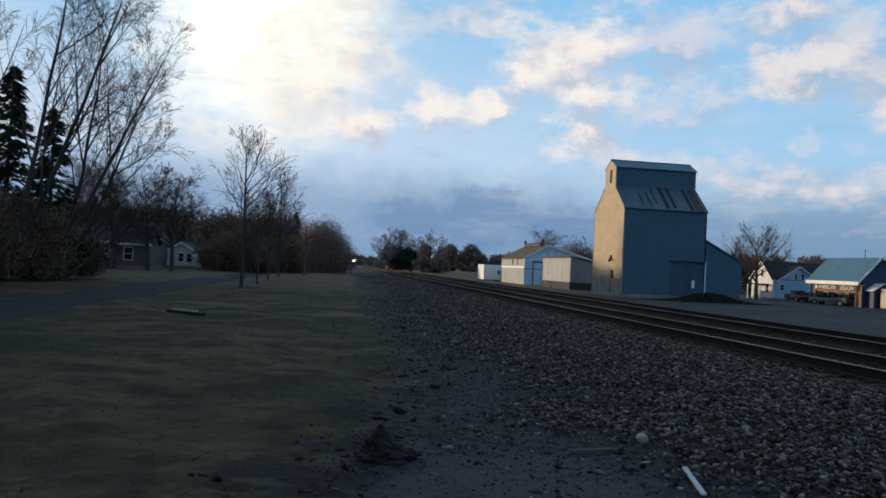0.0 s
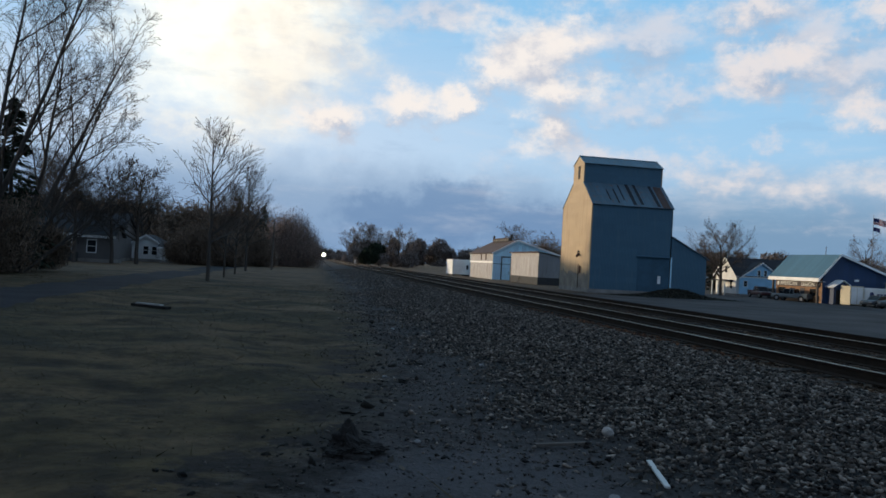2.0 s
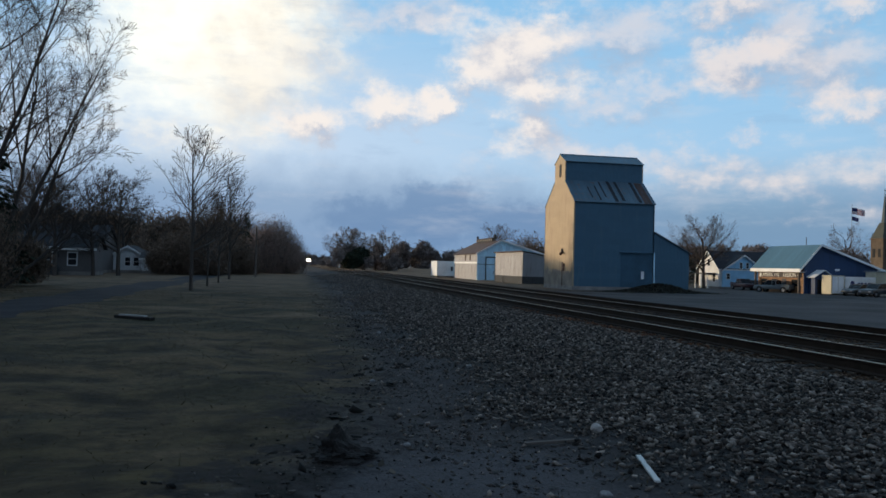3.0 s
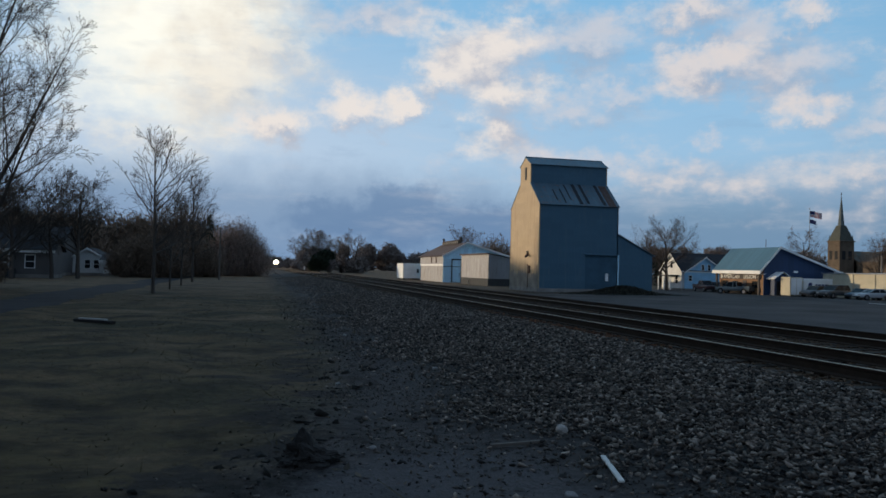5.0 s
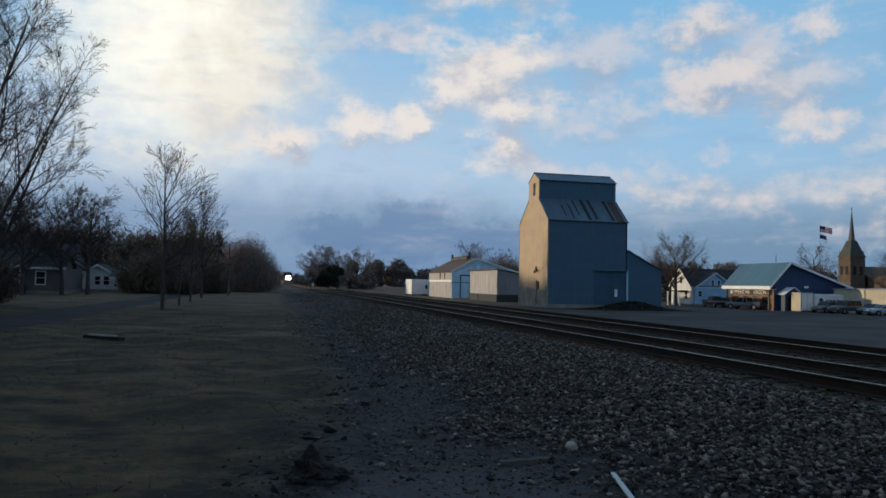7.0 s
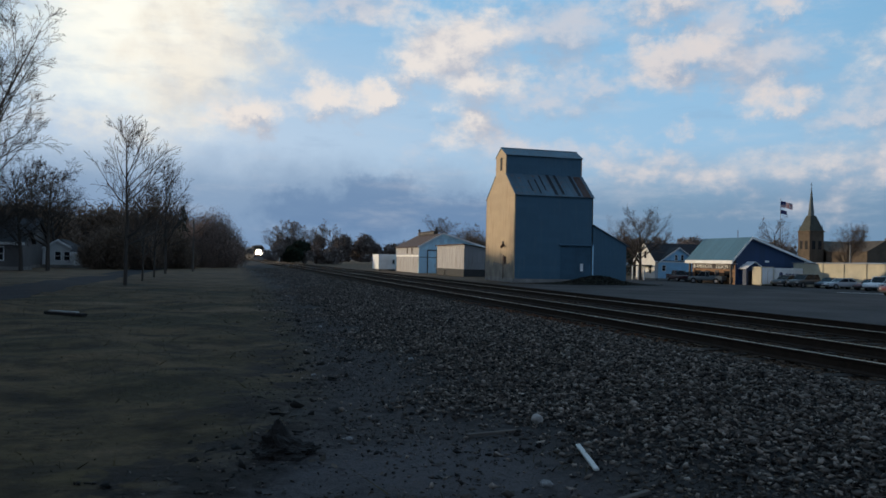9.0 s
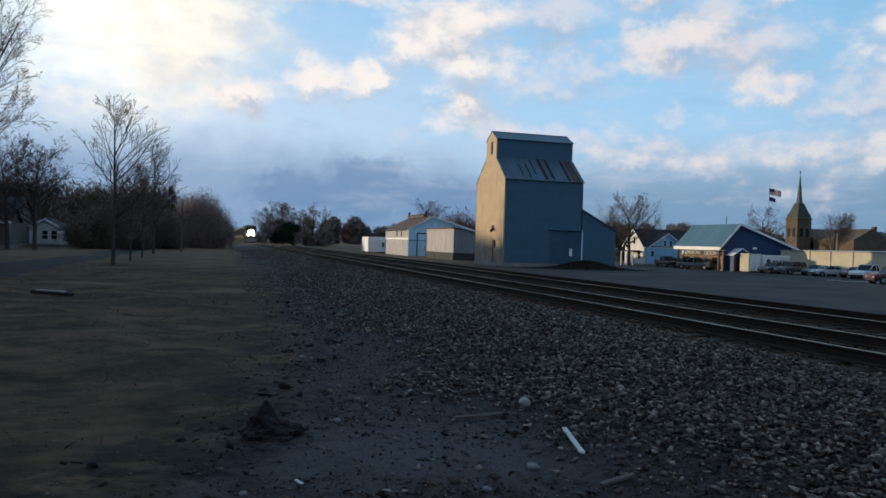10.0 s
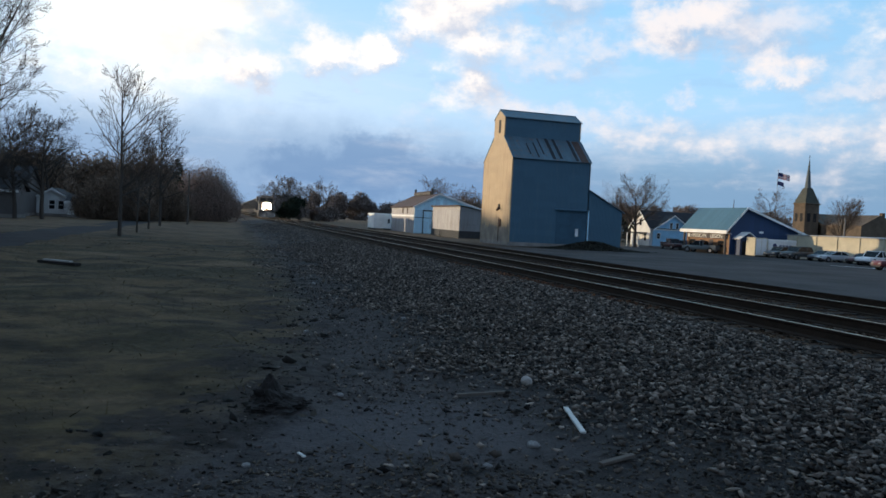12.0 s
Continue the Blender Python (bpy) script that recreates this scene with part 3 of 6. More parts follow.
def soup(name, v, f, material, parent=None, smooth=False):
    """A mesh from arrays, of many loose pieces."""
    me = bpy.data.meshes.new(name)
    v, f = np.asarray(v, np.float32), np.asarray(f, np.int32)
    k = f.shape[1]
    me.vertices.add(len(v))
    me.vertices.foreach_set("co", v.ravel())
    me.loops.add(f.size)
    me.loops.foreach_set("vertex_index", f.ravel())
    me.polygons.add(len(f))
    me.polygons.foreach_set("loop_start", np.arange(len(f), dtype=np.int32) * k)
    if smooth:
        me.polygons.foreach_set("use_smooth", np.ones(len(f), bool))
    me.update(calc_edges=True)
    me.validate()
    me.materials.append(material)
    ob = new(name, me)
    ob.parent = parent
    return ob


# ---- ground, road and lot ----
LOT = -0.95


def height(x, y):
    """The lie of the land across the track."""
    x, y = np.asarray(x, float), np.asarray(y, float)
    s = lambda a, b: (lambda t: t * t * (3 - 2 * t))(np.clip((x - a) / (b - a), 0, 1))
    z = 0.34 * s(2.2, 6.6) - (0.34 - LOT) * s(14.2, 19.0) - 0.15 * s(-11.5, -20.0)
    near = np.exp(-(np.hypot(x, y) / 60.0) ** 2)
    lawn = 1 - s(0.0, 3.0)
    z = z + near * lawn * (0.07 * np.sin(x * 0.7 + 1.3) * np.sin(y * 0.31) + 0.035 * np.sin(x * 1.9 + y * 0.8) + 0.02 * np.sin(y * 2.3 - x))
    z = z + near * s(-1.0, 1.5) * (1 - s(6.0, 6.6)) * 0.02 * np.sin(x * 3.1 + 0.7 * y) * np.sin(y * 1.7)
    return z


def grid_sheet(name, xs, ys, zf, material):
    X, Y = np.meshgrid(xs, ys)
    v = np.stack([X, Y, zf(X, Y)], -1).reshape(-1, 3)
    n = len(xs)
    i, j = np.meshgrid(np.arange(n - 1), np.arange(len(ys) - 1))
    a = (j * n + i).ravel()
    return soup(name, v, np.stack([a, a + 1, a + n + 1, a + n], -1), material, smooth=True)


xs = np.concatenate([[-4000, -1500, -500, -200, -100, -60, -40, -30], np.arange(-24, -8, 1.0), np.arange(-8, 20, 0.25), np.arange(20, 60, 5.0), [70, 90, 120, 200, 500, 1500, 4000]])
ys = np.concatenate([[-4000, -1000, -200, -60, -20, -10, -5], np.arange(-3, 30, 0.25), np.arange(30, 80, 1.0), np.arange(80, 200, 10.0), [220, 260, 320, 400, 600, 1000, 2000, 4500]])
tagged(grid_sheet("ground", xs, ys, height, M["ground"]), "dry winter grass and bare dirt beside the railway", "ground", kind="structure")
ramp_edge = lambda v: np.clip((v - 1.35) / 0.3, 0, 1)          # frayed edges sink under the turf
g_road = grid_sheet("road", np.linspace(-10.4, -7.0, 30), np.concatenate([np.arange(-20, 60, 0.5), np.arange(60, 260, 20.0)]),
                    lambda x, y: height(x, y) + 0.02 - 0.10 * ramp_edge(np.abs(x + 8.7) + 0.12 * np.sin(y * 1.1) + 0.09 * np.sin(y * 2.7 + x)), M["asphalt"])
tagged(g_road, "narrow worn asphalt road along the lawn", "road", kind="structure")
g_lot = part("pavement", G().slab([(29.0, -60, LOT - 0.1), (87.0, -60, LOT - 0.1), (87.0, 126, LOT - 0.1), (52.5, 126, LOT - 0.1), (52.5, 93, LOT - 0.1), (30.0, 88, LOT - 0.1)], 0.112), M["lot"])
tagged(g_lot, "grey asphalt parking lot beyond the tracks", "parking lot", kind="structure")

# ---- railway ----
RAIL_Z = 0.55
TRACK_X = (8.22, 11.98)


def rail_track(x, label, worn=(-0.7525, 0.7525)):
    t = thing("railway_track", pose(x, 0, 0), label, "railway track", kind="structure")
    for s in (-0.7525, 0.7525):
        r = part("rail", G().prism([(s - 0.07, RAIL_Z - 0.165), (s + 0.07, RAIL_Z - 0.165), (s + 0.07, RAIL_Z - 0.15), (s + 0.012, RAIL_Z - 0.13), (s + 0.012, RAIL_Z - 0.045),
                                    (s + 0.036, RAIL_Z - 0.03), (s + 0.036, RAIL_Z - 0.006), (s - 0.036, RAIL_Z - 0.006), (s - 0.036, RAIL_Z - 0.03), (s - 0.012, RAIL_Z - 0.045),
                                    (s - 0.012, RAIL_Z - 0.13), (s - 0.07, RAIL_Z - 0.15)], "y", -60, 1500), M["rail_side"], t, "rusty steel rail")
        if s in worn:
            part("rail_head", G().box(s - 0.014, s + 0.014, -60, 1500, RAIL_Z - 0.006, RAIL_Z), M["rail_head"], r, "bright worn running surface")
    tie = mesh_of("sleeper", G().box(-1.3, 1.3, -0.115, 0.115, -0.09, 0.09), M["sleeper"], 0.012)
    rng = random.Random(int(x * 10))
    for i in range(130):
        share("sleeper", tie, t, pose(rng.uniform(-0.05, 0.05), -2 + i * 0.56, RAIL_Z - 0.290 + rng.uniform(-0.014, 0.014), 0, 0, rng.uniform(-1.2, 1.2)))
    far = G()
    for i in range(130, 420):
        far.box(-1.3, 1.3, -2 + i * 0.56 - 0.115, -2 + i * 0.56 + 0.115, RAIL_Z - 0.38, RAIL_Z - 0.205)
    tagged(part("far_sleepers", far, M["sleeper"], t), kind="stuff")
    return t


rail_track(TRACK_X[0], "main railway track with bright worn rails")
rail_track(TRACK_X[1], "second railway track with rusty rails and dark sleepers", (-0.7525,))

# ---- ballast stones and tufts ----


def stones(name, pts, size, seed, material):
    """Angular stones: a squashed, jittered octahedron each."""
    r = np.random.RandomState(seed)
    n = len(pts)
    base = np.array([(1, 0, 0), (0, 0.8, 0), (-1, 0, 0), (0, -0.8, 0), (0.45, 0.2, 0.6), (-0.45, -0.25, 0.55), (0, 0, -0.5)], float)
    face = np.array([(0, 1, 4), (1, 2, 4), (2, 5, 4), (2, 3, 5), (3, 0, 5), (0, 4, 5), (1, 0, 6), (2, 1, 6), (3, 2, 6), (0, 3, 6)])
    p = base[None] + r.normal(0, 0.26, (n, 7, 3))
    a = r.uniform(0, 2 * np.pi, n)
    tilt = r.normal(0, 0.6, n)
    c, s = np.cos(a)[:, None], np.sin(a)[:, None]
    ct, st = np.cos(tilt)[:, None], np.sin(tilt)[:, None]
    x, y, z = p[..., 0], p[..., 1], p[..., 2]
    y, z = y * ct - z * st, y * st + z * ct
    p = np.stack([x * c - y * s, x * s + y * c, z * 0.8], -1) * size[:, None, None] * r.uniform(0.65, 1.35, (n, 1, 3))
    p = p + pts[:, None, :]
    f = (face[None] + np.arange(n)[:, None, None] * 7).reshape(-1, 3)
    return soup(name, p.reshape(-1, 3), f, material)


def scatter(seed, n, x0, x1, y0, y1, keep, lo, hi, lift=0.25):
    r = np.random.RandomState(seed)
    x, y = r.uniform(x0, x1, n), y0 + (y1 - y0) * r.uniform(0, 1, n) ** 1.5
    k = r.uniform(0, 1, n) < keep(x, y)
    x, y = x[k], y[k]
    size = lo + (hi - lo) * r.uniform(0, 1, len(x)) ** 2.5
    return np.stack([x, y, height(x, y) + size * lift], -1), size


ramp01 = lambda v, a, b: np.clip((v - a) / (b - a), 0, 1)
lane = lambda y: 0.5 * np.clip((y - 6.0) / 2.0, 0, 1)          # the bare patch ends some metres on
bed = lambda x, y: ramp01(x + lane(y) + 0.35 * np.sin(y * 0.9) + 0.25 * np.sin(y * 2.3), 2.5, 4.2) ** 1.4 * 0.97 * (1 - 0.75 * ramp01(y, 24, 42)) + 0.03
pts, size = scatter(3, 165000, 0.9, 6.95, 1.2, 42, bed, 0.014, 0.044)
pts[:, 2] += np.random.RandomState(9).uniform(0, 0.03, len(pts))
tagged(stones("ballast_stones", pts, size, 4, M["stone"]), "grey crushed stone ballast piled beside the track", "ballast", kind="stuff")
pts, size = scatter(21, 30000, 1.6, 7.0, 26, 105, lambda x, y: ramp01(x + 0.5 * np.sin(y * 0.4), 2.2, 4.4) * ramp01(y, 26, 42), 0.022, 0.052)
tagged(stones("ballast_stones", pts, size, 22, M["stone"]), "grey crushed stone ballast further along the track", "ballast", kind="stuff")
# dark clods of soil and torn turf along the edge of the lawn
pts, size = scatter(23, 2600, -2.2, 2.6, 4.2, 30, lambda x, y: np.exp(-((x - 2.2 + 15.5 / y - 0.35) / 0.5) ** 2) * (np.sin(x * 3.3 + y) * np.sin(y * 1.4 - x) > -0.1), 0.02, 0.085, -0.1)
clods = stones("soil_clods", pts, size, 24, island_mat("dark_soil", (0.008, 0.007, 0.006), (0.034, 0.028, 0.022)))
tagged(clods, "dark clods of soil and torn turf", "soil", kind="stuff")
pts, size = scatter(5, 70000, 6.3, 14.6, 1.5, 60, lambda x, y: 0 * x + 0.8, 0.018, 0.046)
pts[:, 2] -= 0.004
M["rust_stone"] = island_mat("rust_stained_stone", (0.016, 0.011, 0.008), (0.165, 0.098, 0.056))
tagged(stones("track_ballast", pts, size, 6, M["rust_stone"]), "rust-stained ballast between the rails", "ballast", kind="stuff")
# orange rust flakes spilled along the shoulder
pts, size = scatter(25, 9000, 6.3, 7.42, 12, 30, lambda x, y: np.exp(-((y - 19.0) / 4.0) ** 2) * ramp01(x, 6.3, 6.9), 0.016, 0.042)
tagged(stones("rust_spill", pts, size, 26, island_mat("orange_rust", (0.05, 0.022, 0.012), (0.24, 0.10, 0.045))), "orange rusty gravel spilled along the rail", "gravel", kind="stuff")
pts, size = scatter(7, 34000, -1.8, 3.6, 2.2, 26, lambda x, y: ramp01(x + 15.5 / np.maximum(y, 3), 1.6, 3.2) * (0.25 + 0.75 * (np.sin(x * 2.3 + y) * np.sin(y * 1.1 - x * 1.7) > -0.2)), 0.004, 0.022)
tagged(stones("path_pebbles", pts, size, 8, island_mat("cinder_pebbles", (0.008, 0.007, 0.007), (0.17, 0.142, 0.128))), "pebbles and cinders strewn over bare dirt", "pebbles", kind="stuff")

# coarse gravel and chips at the foot of the path
pts, size = scatter(27, 9000, -1.2, 4.5, 3.4, 5.5, lambda x, y: ramp01(x, -1.2, 0.6) * ramp01(-y + 0.25 * np.sin(x * 2.6), -5.4, -4.9), 0.006, 0.022)
tagged(stones("loose_gravel", pts, size, 28, island_mat("brown_gravel", (0.012, 0.010, 0.008), (0.20, 0.155, 0.115))), "coarse brown gravel and chips on the dirt", "gravel", kind="stuff")


def blades(name, seed, n, x0, x1, y0, y1, keep, tall, label):
    r = np.random.RandomState(seed)
    x, y = r.uniform(x0, x1, n), y0 + (y1 - y0) * r.uniform(0, 1, n) ** 1.7
    k = r.uniform(0, 1, n) < keep(x, y)
    x, y = x[k], y[k]
    z = height(x, y)
    n = len(x)
    a, h, w = r.uniform(0, 2 * np.pi, n), tall * r.uniform(0.4, 1.2, n), r.uniform(0.003, 0.008, n) * (1 + y / 12)
    dx, dy = np.cos(a) * w, np.sin(a) * w
    lx, ly = r.normal(0, 2.2, n) * h, r.normal(0, 2.2, n) * h
    v = np.stack([np.stack([x - dx, y - dy, z - 0.01], -1), np.stack([x + dx, y + dy, z - 0.01], -1), np.stack([x + lx, y + ly, z + h], -1)], 1)
    return tagged(soup(name, v.reshape(-1, 3), np.arange(3 * n).reshape(-1, 3), M["straw"]), label, "grass", kind="stuff")


patch = lambda x, y: np.clip(0.55 + 0.5 * np.sin(x * 1.7 + y * 0.6) * np.sin(y * 0.9 - x * 0.4), 0.05, 1)
blades("dry_grass", 11, 42000, -14, 2.6, 2.2, 45, lambda x, y: ramp01(-(x - 2.2 + 15.5 / np.maximum(y, 3.0)), -0.8, 0.7) * patch(x, y), 0.022, "short trampled brown winter lawn grass")
blades("weed_tufts", 12, 5000, -2.5, 6.5, 2.4, 22, lambda x, y: (np.sin(x * 2.7 + 1) * np.sin(y * 1.9 + x) > 0.72) * 0.8, 0.10, "sparse dead weeds among dirt and stones")

def litter(name, seed, n, x0, x1, y0, y1, keep, size, label):
    """Dead leaves, chips and bark lying flat."""
    r = np.random.RandomState(seed)
    x, y = r.uniform(x0, x1, n), y0 + (y1 - y0) * r.uniform(0, 1, n) ** 1.5
    k = r.uniform(0, 1, n) < keep(x, y)
    x, y = x[k], y[k]
    n = len(x)
    c = np.stack([x, y, height(x, y) + 0.006 + r.uniform(0, 0.012, n)], -1)
    a, s = r.uniform(0, 2 * np.pi, n), size * r.uniform(0.4, 1.5, n)
    u = np.stack([np.cos(a), np.sin(a), r.normal(0, 0.25, n)], -1) * s[:, None]
    w = np.stack([-np.sin(a), np.cos(a), r.normal(0, 0.25, n)], -1) * (s * r.uniform(0.2, 0.7, n))[:, None]
    v = np.stack([c - u, c - w * 0.8, c + u * 0.9, c + w], 1)
    return tagged(soup(name, v.reshape(-1, 3), np.arange(4 * n).reshape(-1, 4), M["litter"]), label, "leaf litter", kind="stuff")


drift = lambda x, y: (0.12 + 0.88 * ramp01(x - 2.2 + 15.5 / np.maximum(y, 3.0), -0.8, 0.4)) * np.clip(0.25 + 0.75 * (np.sin(x * 2.1 + 0.6 * y) * np.sin(y * 1.3 - 0.8 * x) > 0.25), 0, 1)
litter("leaf_litter", 14, 16000, -4.5, 3.6, 2.2, 26, drift, 0.017, "dead leaves and bark chips scattered over dirt")
litter("bark_scraps", 15, 900, -2.5, 4.0, 2.6, 16, lambda x, y: ramp01(x - 2.2 + 15.5 / np.maximum(y, 3.0), -0.6, 0.5), 0.04, "dark scraps of rotten wood on the dirt")

# ---- trees ----


def tubes(seg, sides):
    """Tapered tubes for rows of p, q, r0, r1."""
    seg = np.asarray(seg, float)
    p, q, r0, r1 = seg[:, :3], seg[:, 3:6], seg[:, 6], seg[:, 7]
    d = q - p
    d /= np.linalg.norm(d, axis=1, keepdims=True) + 1e-9
    up = np.where(np.abs(d[:, 2:3]) < 0.9, np.array([[0, 0, 1.0]]), np.array([[1.0, 0, 0]]))
    s = np.cross(d, up)
    s /= np.linalg.norm(s, axis=1, keepdims=True)
    t = np.cross(d, s)
    a = np.arange(sides) * 2 * np.pi / sides
    ring = s[:, None] * np.cos(a)[None, :, None] + t[:, None] * np.sin(a)[None, :, None]
    v = np.concatenate([p[:, None] + ring * r0[:, None, None], q[:, None] + ring * r1[:, None, None]], 1)
    i = np.arange(sides)
    f = np.stack([i, (i + 1) % sides, sides + (i + 1) % sides, sides + i], -1)
    return v.reshape(-1, 3), (f[None] + np.arange(len(seg))[:, None, None] * 2 * sides).reshape(-1, 4)


def grow(rng, out, p, d, length, r, level, spec, straight=1.0, cone=False):
    """One limb with its side limbs. spec: per level, (pieces, side limbs, angle, length ratio, lift)."""
    pieces, kids, angle, ratio, lift = spec[level]
    step = length / pieces
    pts = [(p, r)]
    for i in range(pieces):
        w = 0.09 * straight if level == 0 else 0.055
        d = (d + Vector((rng.gauss(0, w), rng.gauss(0, w), rng.gauss(0, 0.05) + lift))).normalized()
        q = p + d * step
        r2 = max(r * (1 - 0.8 * (i + 1) / pieces), 0.006)
        out[level].append((*p, *q, pts[-1][1], r2))
        p = q
        pts.append((p, r2))
    if level + 1 >= len(spec):
        return
    for k in range(kids):
        f = (0.22 if level else 0.28) + 0.76 * (k + rng.random()) / kids
        i = min(int(f * pieces), pieces - 1)
        a, b = pts[i][0], pts[i + 1][0]
        at = a.lerp(b, f * pieces - i)
        axis = (b - a).normalized()
        side = axis.orthogonal().normalized()
        side.rotate(Matrix.Rotation(rng.uniform(0, 2 * math.pi), 3, axis))
        ang = radians(angle * (1.2 - 0.6 * f if cone and level == 0 else 1.0) + rng.uniform(-14, 14))
        way = (axis * math.cos(ang) + side * math.sin(ang)).normalized()
        grow(rng, out, at, way, length * ratio * ((1.25 - 0.85 * f) if cone and level == 0 else (1.15 - 0.6 * f)) * rng.uniform(0.75, 1.2), pts[i][1] * rng.uniform(0.4, 0.6), level + 1, spec)


def bare_tree(m, seed, h, r, spec, label, stems=1, lean=0.0, group="", thick=1.0, straight=0.3, cone=False, ways=(), twig="twig"):
    """A leafless tree: trunk and limbs, and a crown of fine twigs. ways: lean of each stem and its length."""
    t = thing("bare_tree", m, label, "tree", group)
    rng = random.Random(seed)
    out = [[] for _ in spec]
    for k in range(stems):
        a = rng.uniform(0, 6.28)
        o = Vector((math.cos(a), math.sin(a), 0)) * (0.5 if stems > 1 else 0.0)
        grow(rng, out, o - Vector((0, 0, 0.1)), Vector((math.cos(a) * lean, math.sin(a) * lean, 1)).normalized(), h * rng.uniform(0.8, 1.0) if stems > 1 else h, r, 0, spec, straight, cone)
    for dx, dy, ln in ways:
        grow(rng, out, Vector((dx * 0.5, dy * 0.5, -0.1)), Vector((dx, dy, 1)).normalized(), ln, r * (ln / h) ** 0.5, 0, spec, straight)
    v1, f1 = tubes(out[0] + out[1], 7)
    soup("trunk", v1, f1, M["bark"], t, smooth=True)
    rest = np.array(sum(out[2:], []))
    rest[:, 6:8] = np.maximum(rest[:, 6:8] * thick, 0.007 * thick)
    v2, f2 = tubes(rest, 3)
    soup("crown", v2, f2, M[twig], t)
    return t


def flakes(rng, centres, radii, n, size, squash=1.0, hollow=0.35, slim=0.5, rise=0.0):
    """Small slivers, like leaves or twigs, that fill a set of ragged clumps."""
    c, rad = np.asarray(centres, float), np.asarray(radii, float)
    w = rad ** 2 / (rad ** 2).sum()
    k = rng.choice(len(c), n, p=w)
    d = rng.normal(0, 1, (n, 3))
    d /= np.linalg.norm(d, axis=1, keepdims=True)
    p = c[k] + d * (rad[k] * (hollow + (1 - hollow) * rng.uniform(0, 1, n) ** 0.6) * rng.uniform(0.75, 1.15, n))[:, None] * np.array([1, 1, squash])
    u, w2 = rng.normal(0, 1, (n, 3)), rng.normal(0, 1, (n, 3))
    s = size * rng.uniform(0.5, 1.4, n)[:, None]
    w2[:, 2] += rise
    v = np.stack([p - u * s * slim, p + u * s * slim, p + w2 * s * (1.5 - slim)], 1)
    v[..., 2] = np.maximum(v[..., 2], 0.02)
    return v.reshape(-1, 3), np.arange(3 * n).reshape(-1, 3)


def spruce(m, seed, h, w, label, n=90, dense=26):
    t = thing("spruce_tree", m, label, "tree")
    part("trunk", G().tube((0, 0, -0.1), (0, 0, h * 0.95), 0.02 * h, 0.02, 8), M["bark"], t)
    r = np.random.RandomState(seed)
    tri = []
    for i in range(n):
        f = (i + r.uniform()) / n
        z = h * (0.04 + 0.95 * f)
        a = r.uniform(0, 2 * np.pi)
        ln = w * (1 - f) ** 0.85 * r.uniform(0.7, 1.15) + 0.12
        k = dense
        s = r.uniform(0.1, 1, k) * ln
        side = np.array([-np.sin(a), np.cos(a), 0])
        out = np.array([np.cos(a), np.sin(a), -0.25])
        base = np.array([0, 0, z]) + s[:, None] * out + side * r.normal(0, 0.10, (k, 1)) * ln + r.normal(0, 0.05, (k, 3))
        b1 = base + r.normal(0, 0.10, (k, 3)) * (0.5 + 0.15 * ln)
        tip = base + (out * 0.30 + np.array([0, 0, -0.10])) + side * r.normal(0, 0.22, (k, 1))
        tri.append(np.stack([base, b1, tip], 1))
    v = np.concatenate(tri).reshape(-1, 3)
    v[:, 2] = np.maximum(v[:, 2], 0.02)
    soup("crown", v, np.arange(len(v)).reshape(-1, 3), M["needles"], t)
    return t


def brush(m, seed, lx, ly, h, label, material, n=9000, size=0.16, name="thicket", twig_h=1.0, group="", round_=0.0):
    """A dense leafless thicket: many stems and fine brown twigs, with a ragged top."""
    t = thing(name, m, label, "bush", group)
    r = np.random.RandomState(seed)
    k = max(6, int(lx * ly / 2.2))
    c = np.stack([r.uniform(-lx / 2, lx / 2, k), r.uniform(-ly / 2, ly / 2, k), np.zeros(k)], -1)
    rad = h * r.uniform(0.26, 0.42, k)
    c[:, 2] = np.minimum(h - rad, h * r.uniform(0.3, 0.72, k))
    fall = 1 - round_ * np.minimum(1, (c[:, 0] / (lx / 2)) ** 2 + 0.4 * (c[:, 1] / (ly / 2)) ** 2)
    c[:, 2], rad = c[:, 2] * fall, rad * (0.45 + 0.55 * fall)
    c2, r2 = c.copy(), rad * 0.95
    c2[:, 2] = h * 0.22
    v, f = flakes(r, np.concatenate([c, c2]), np.concatenate([rad, r2]), int(n * 4.0), size * 0.85, hollow=0.2, slim=0.14, rise=0.9)
    tagged(soup("twig_mass", v, f, material, t), kind="stuff")
    q = int(k * 60)
    b = c[r.randint(0, k, q)] + r.normal(0, 1, (q, 3)) * rad.mean() * 0.5
    b[:, 2] = h * r.uniform(0.0, 0.5, q) * (1 - 0.6 * round_ * np.minimum(1, (b[:, 0] / (lx / 2)) ** 2))
    e = b + np.stack([r.normal(0, 0.11, q), r.normal(0, 0.11, q), r.uniform(0.2, 0.42, q) * twig_h * (1 - 0.5 * round_)], -1) * h
    v, f = tubes(np.concatenate([b, e, np.full((q, 1), 0.018), np.full((q, 1), 0.007)], 1), 3)
    tagged(soup("stem_mass", v, f, M["twig"], t), kind="stuff")
    return t


BIG = [(9, 10, 30, 0.42, 0.035), (6, 8, 34, 0.50, 0.03), (5, 5, 36, 0.52, 0.02), (4, 3, 36, 0.55, 0.02), (3, 0, 0, 0, 0.0)]
YOUNG = [(10, 28, 54, 0.53, 0.0), (6, 7, 36, 0.46, 0.05), (4, 3, 36, 0.55, 0.03), (3, 0, 0, 0, 0.02)]
FAR = [(6, 15, 46, 0.60, 0.0), (5, 10, 38, 0.5, 0.03), (4, 8, 36, 0.5, 0.02), (3, 3, 36, 0.5, 0.01), (2, 0, 0, 0, 0.0)]

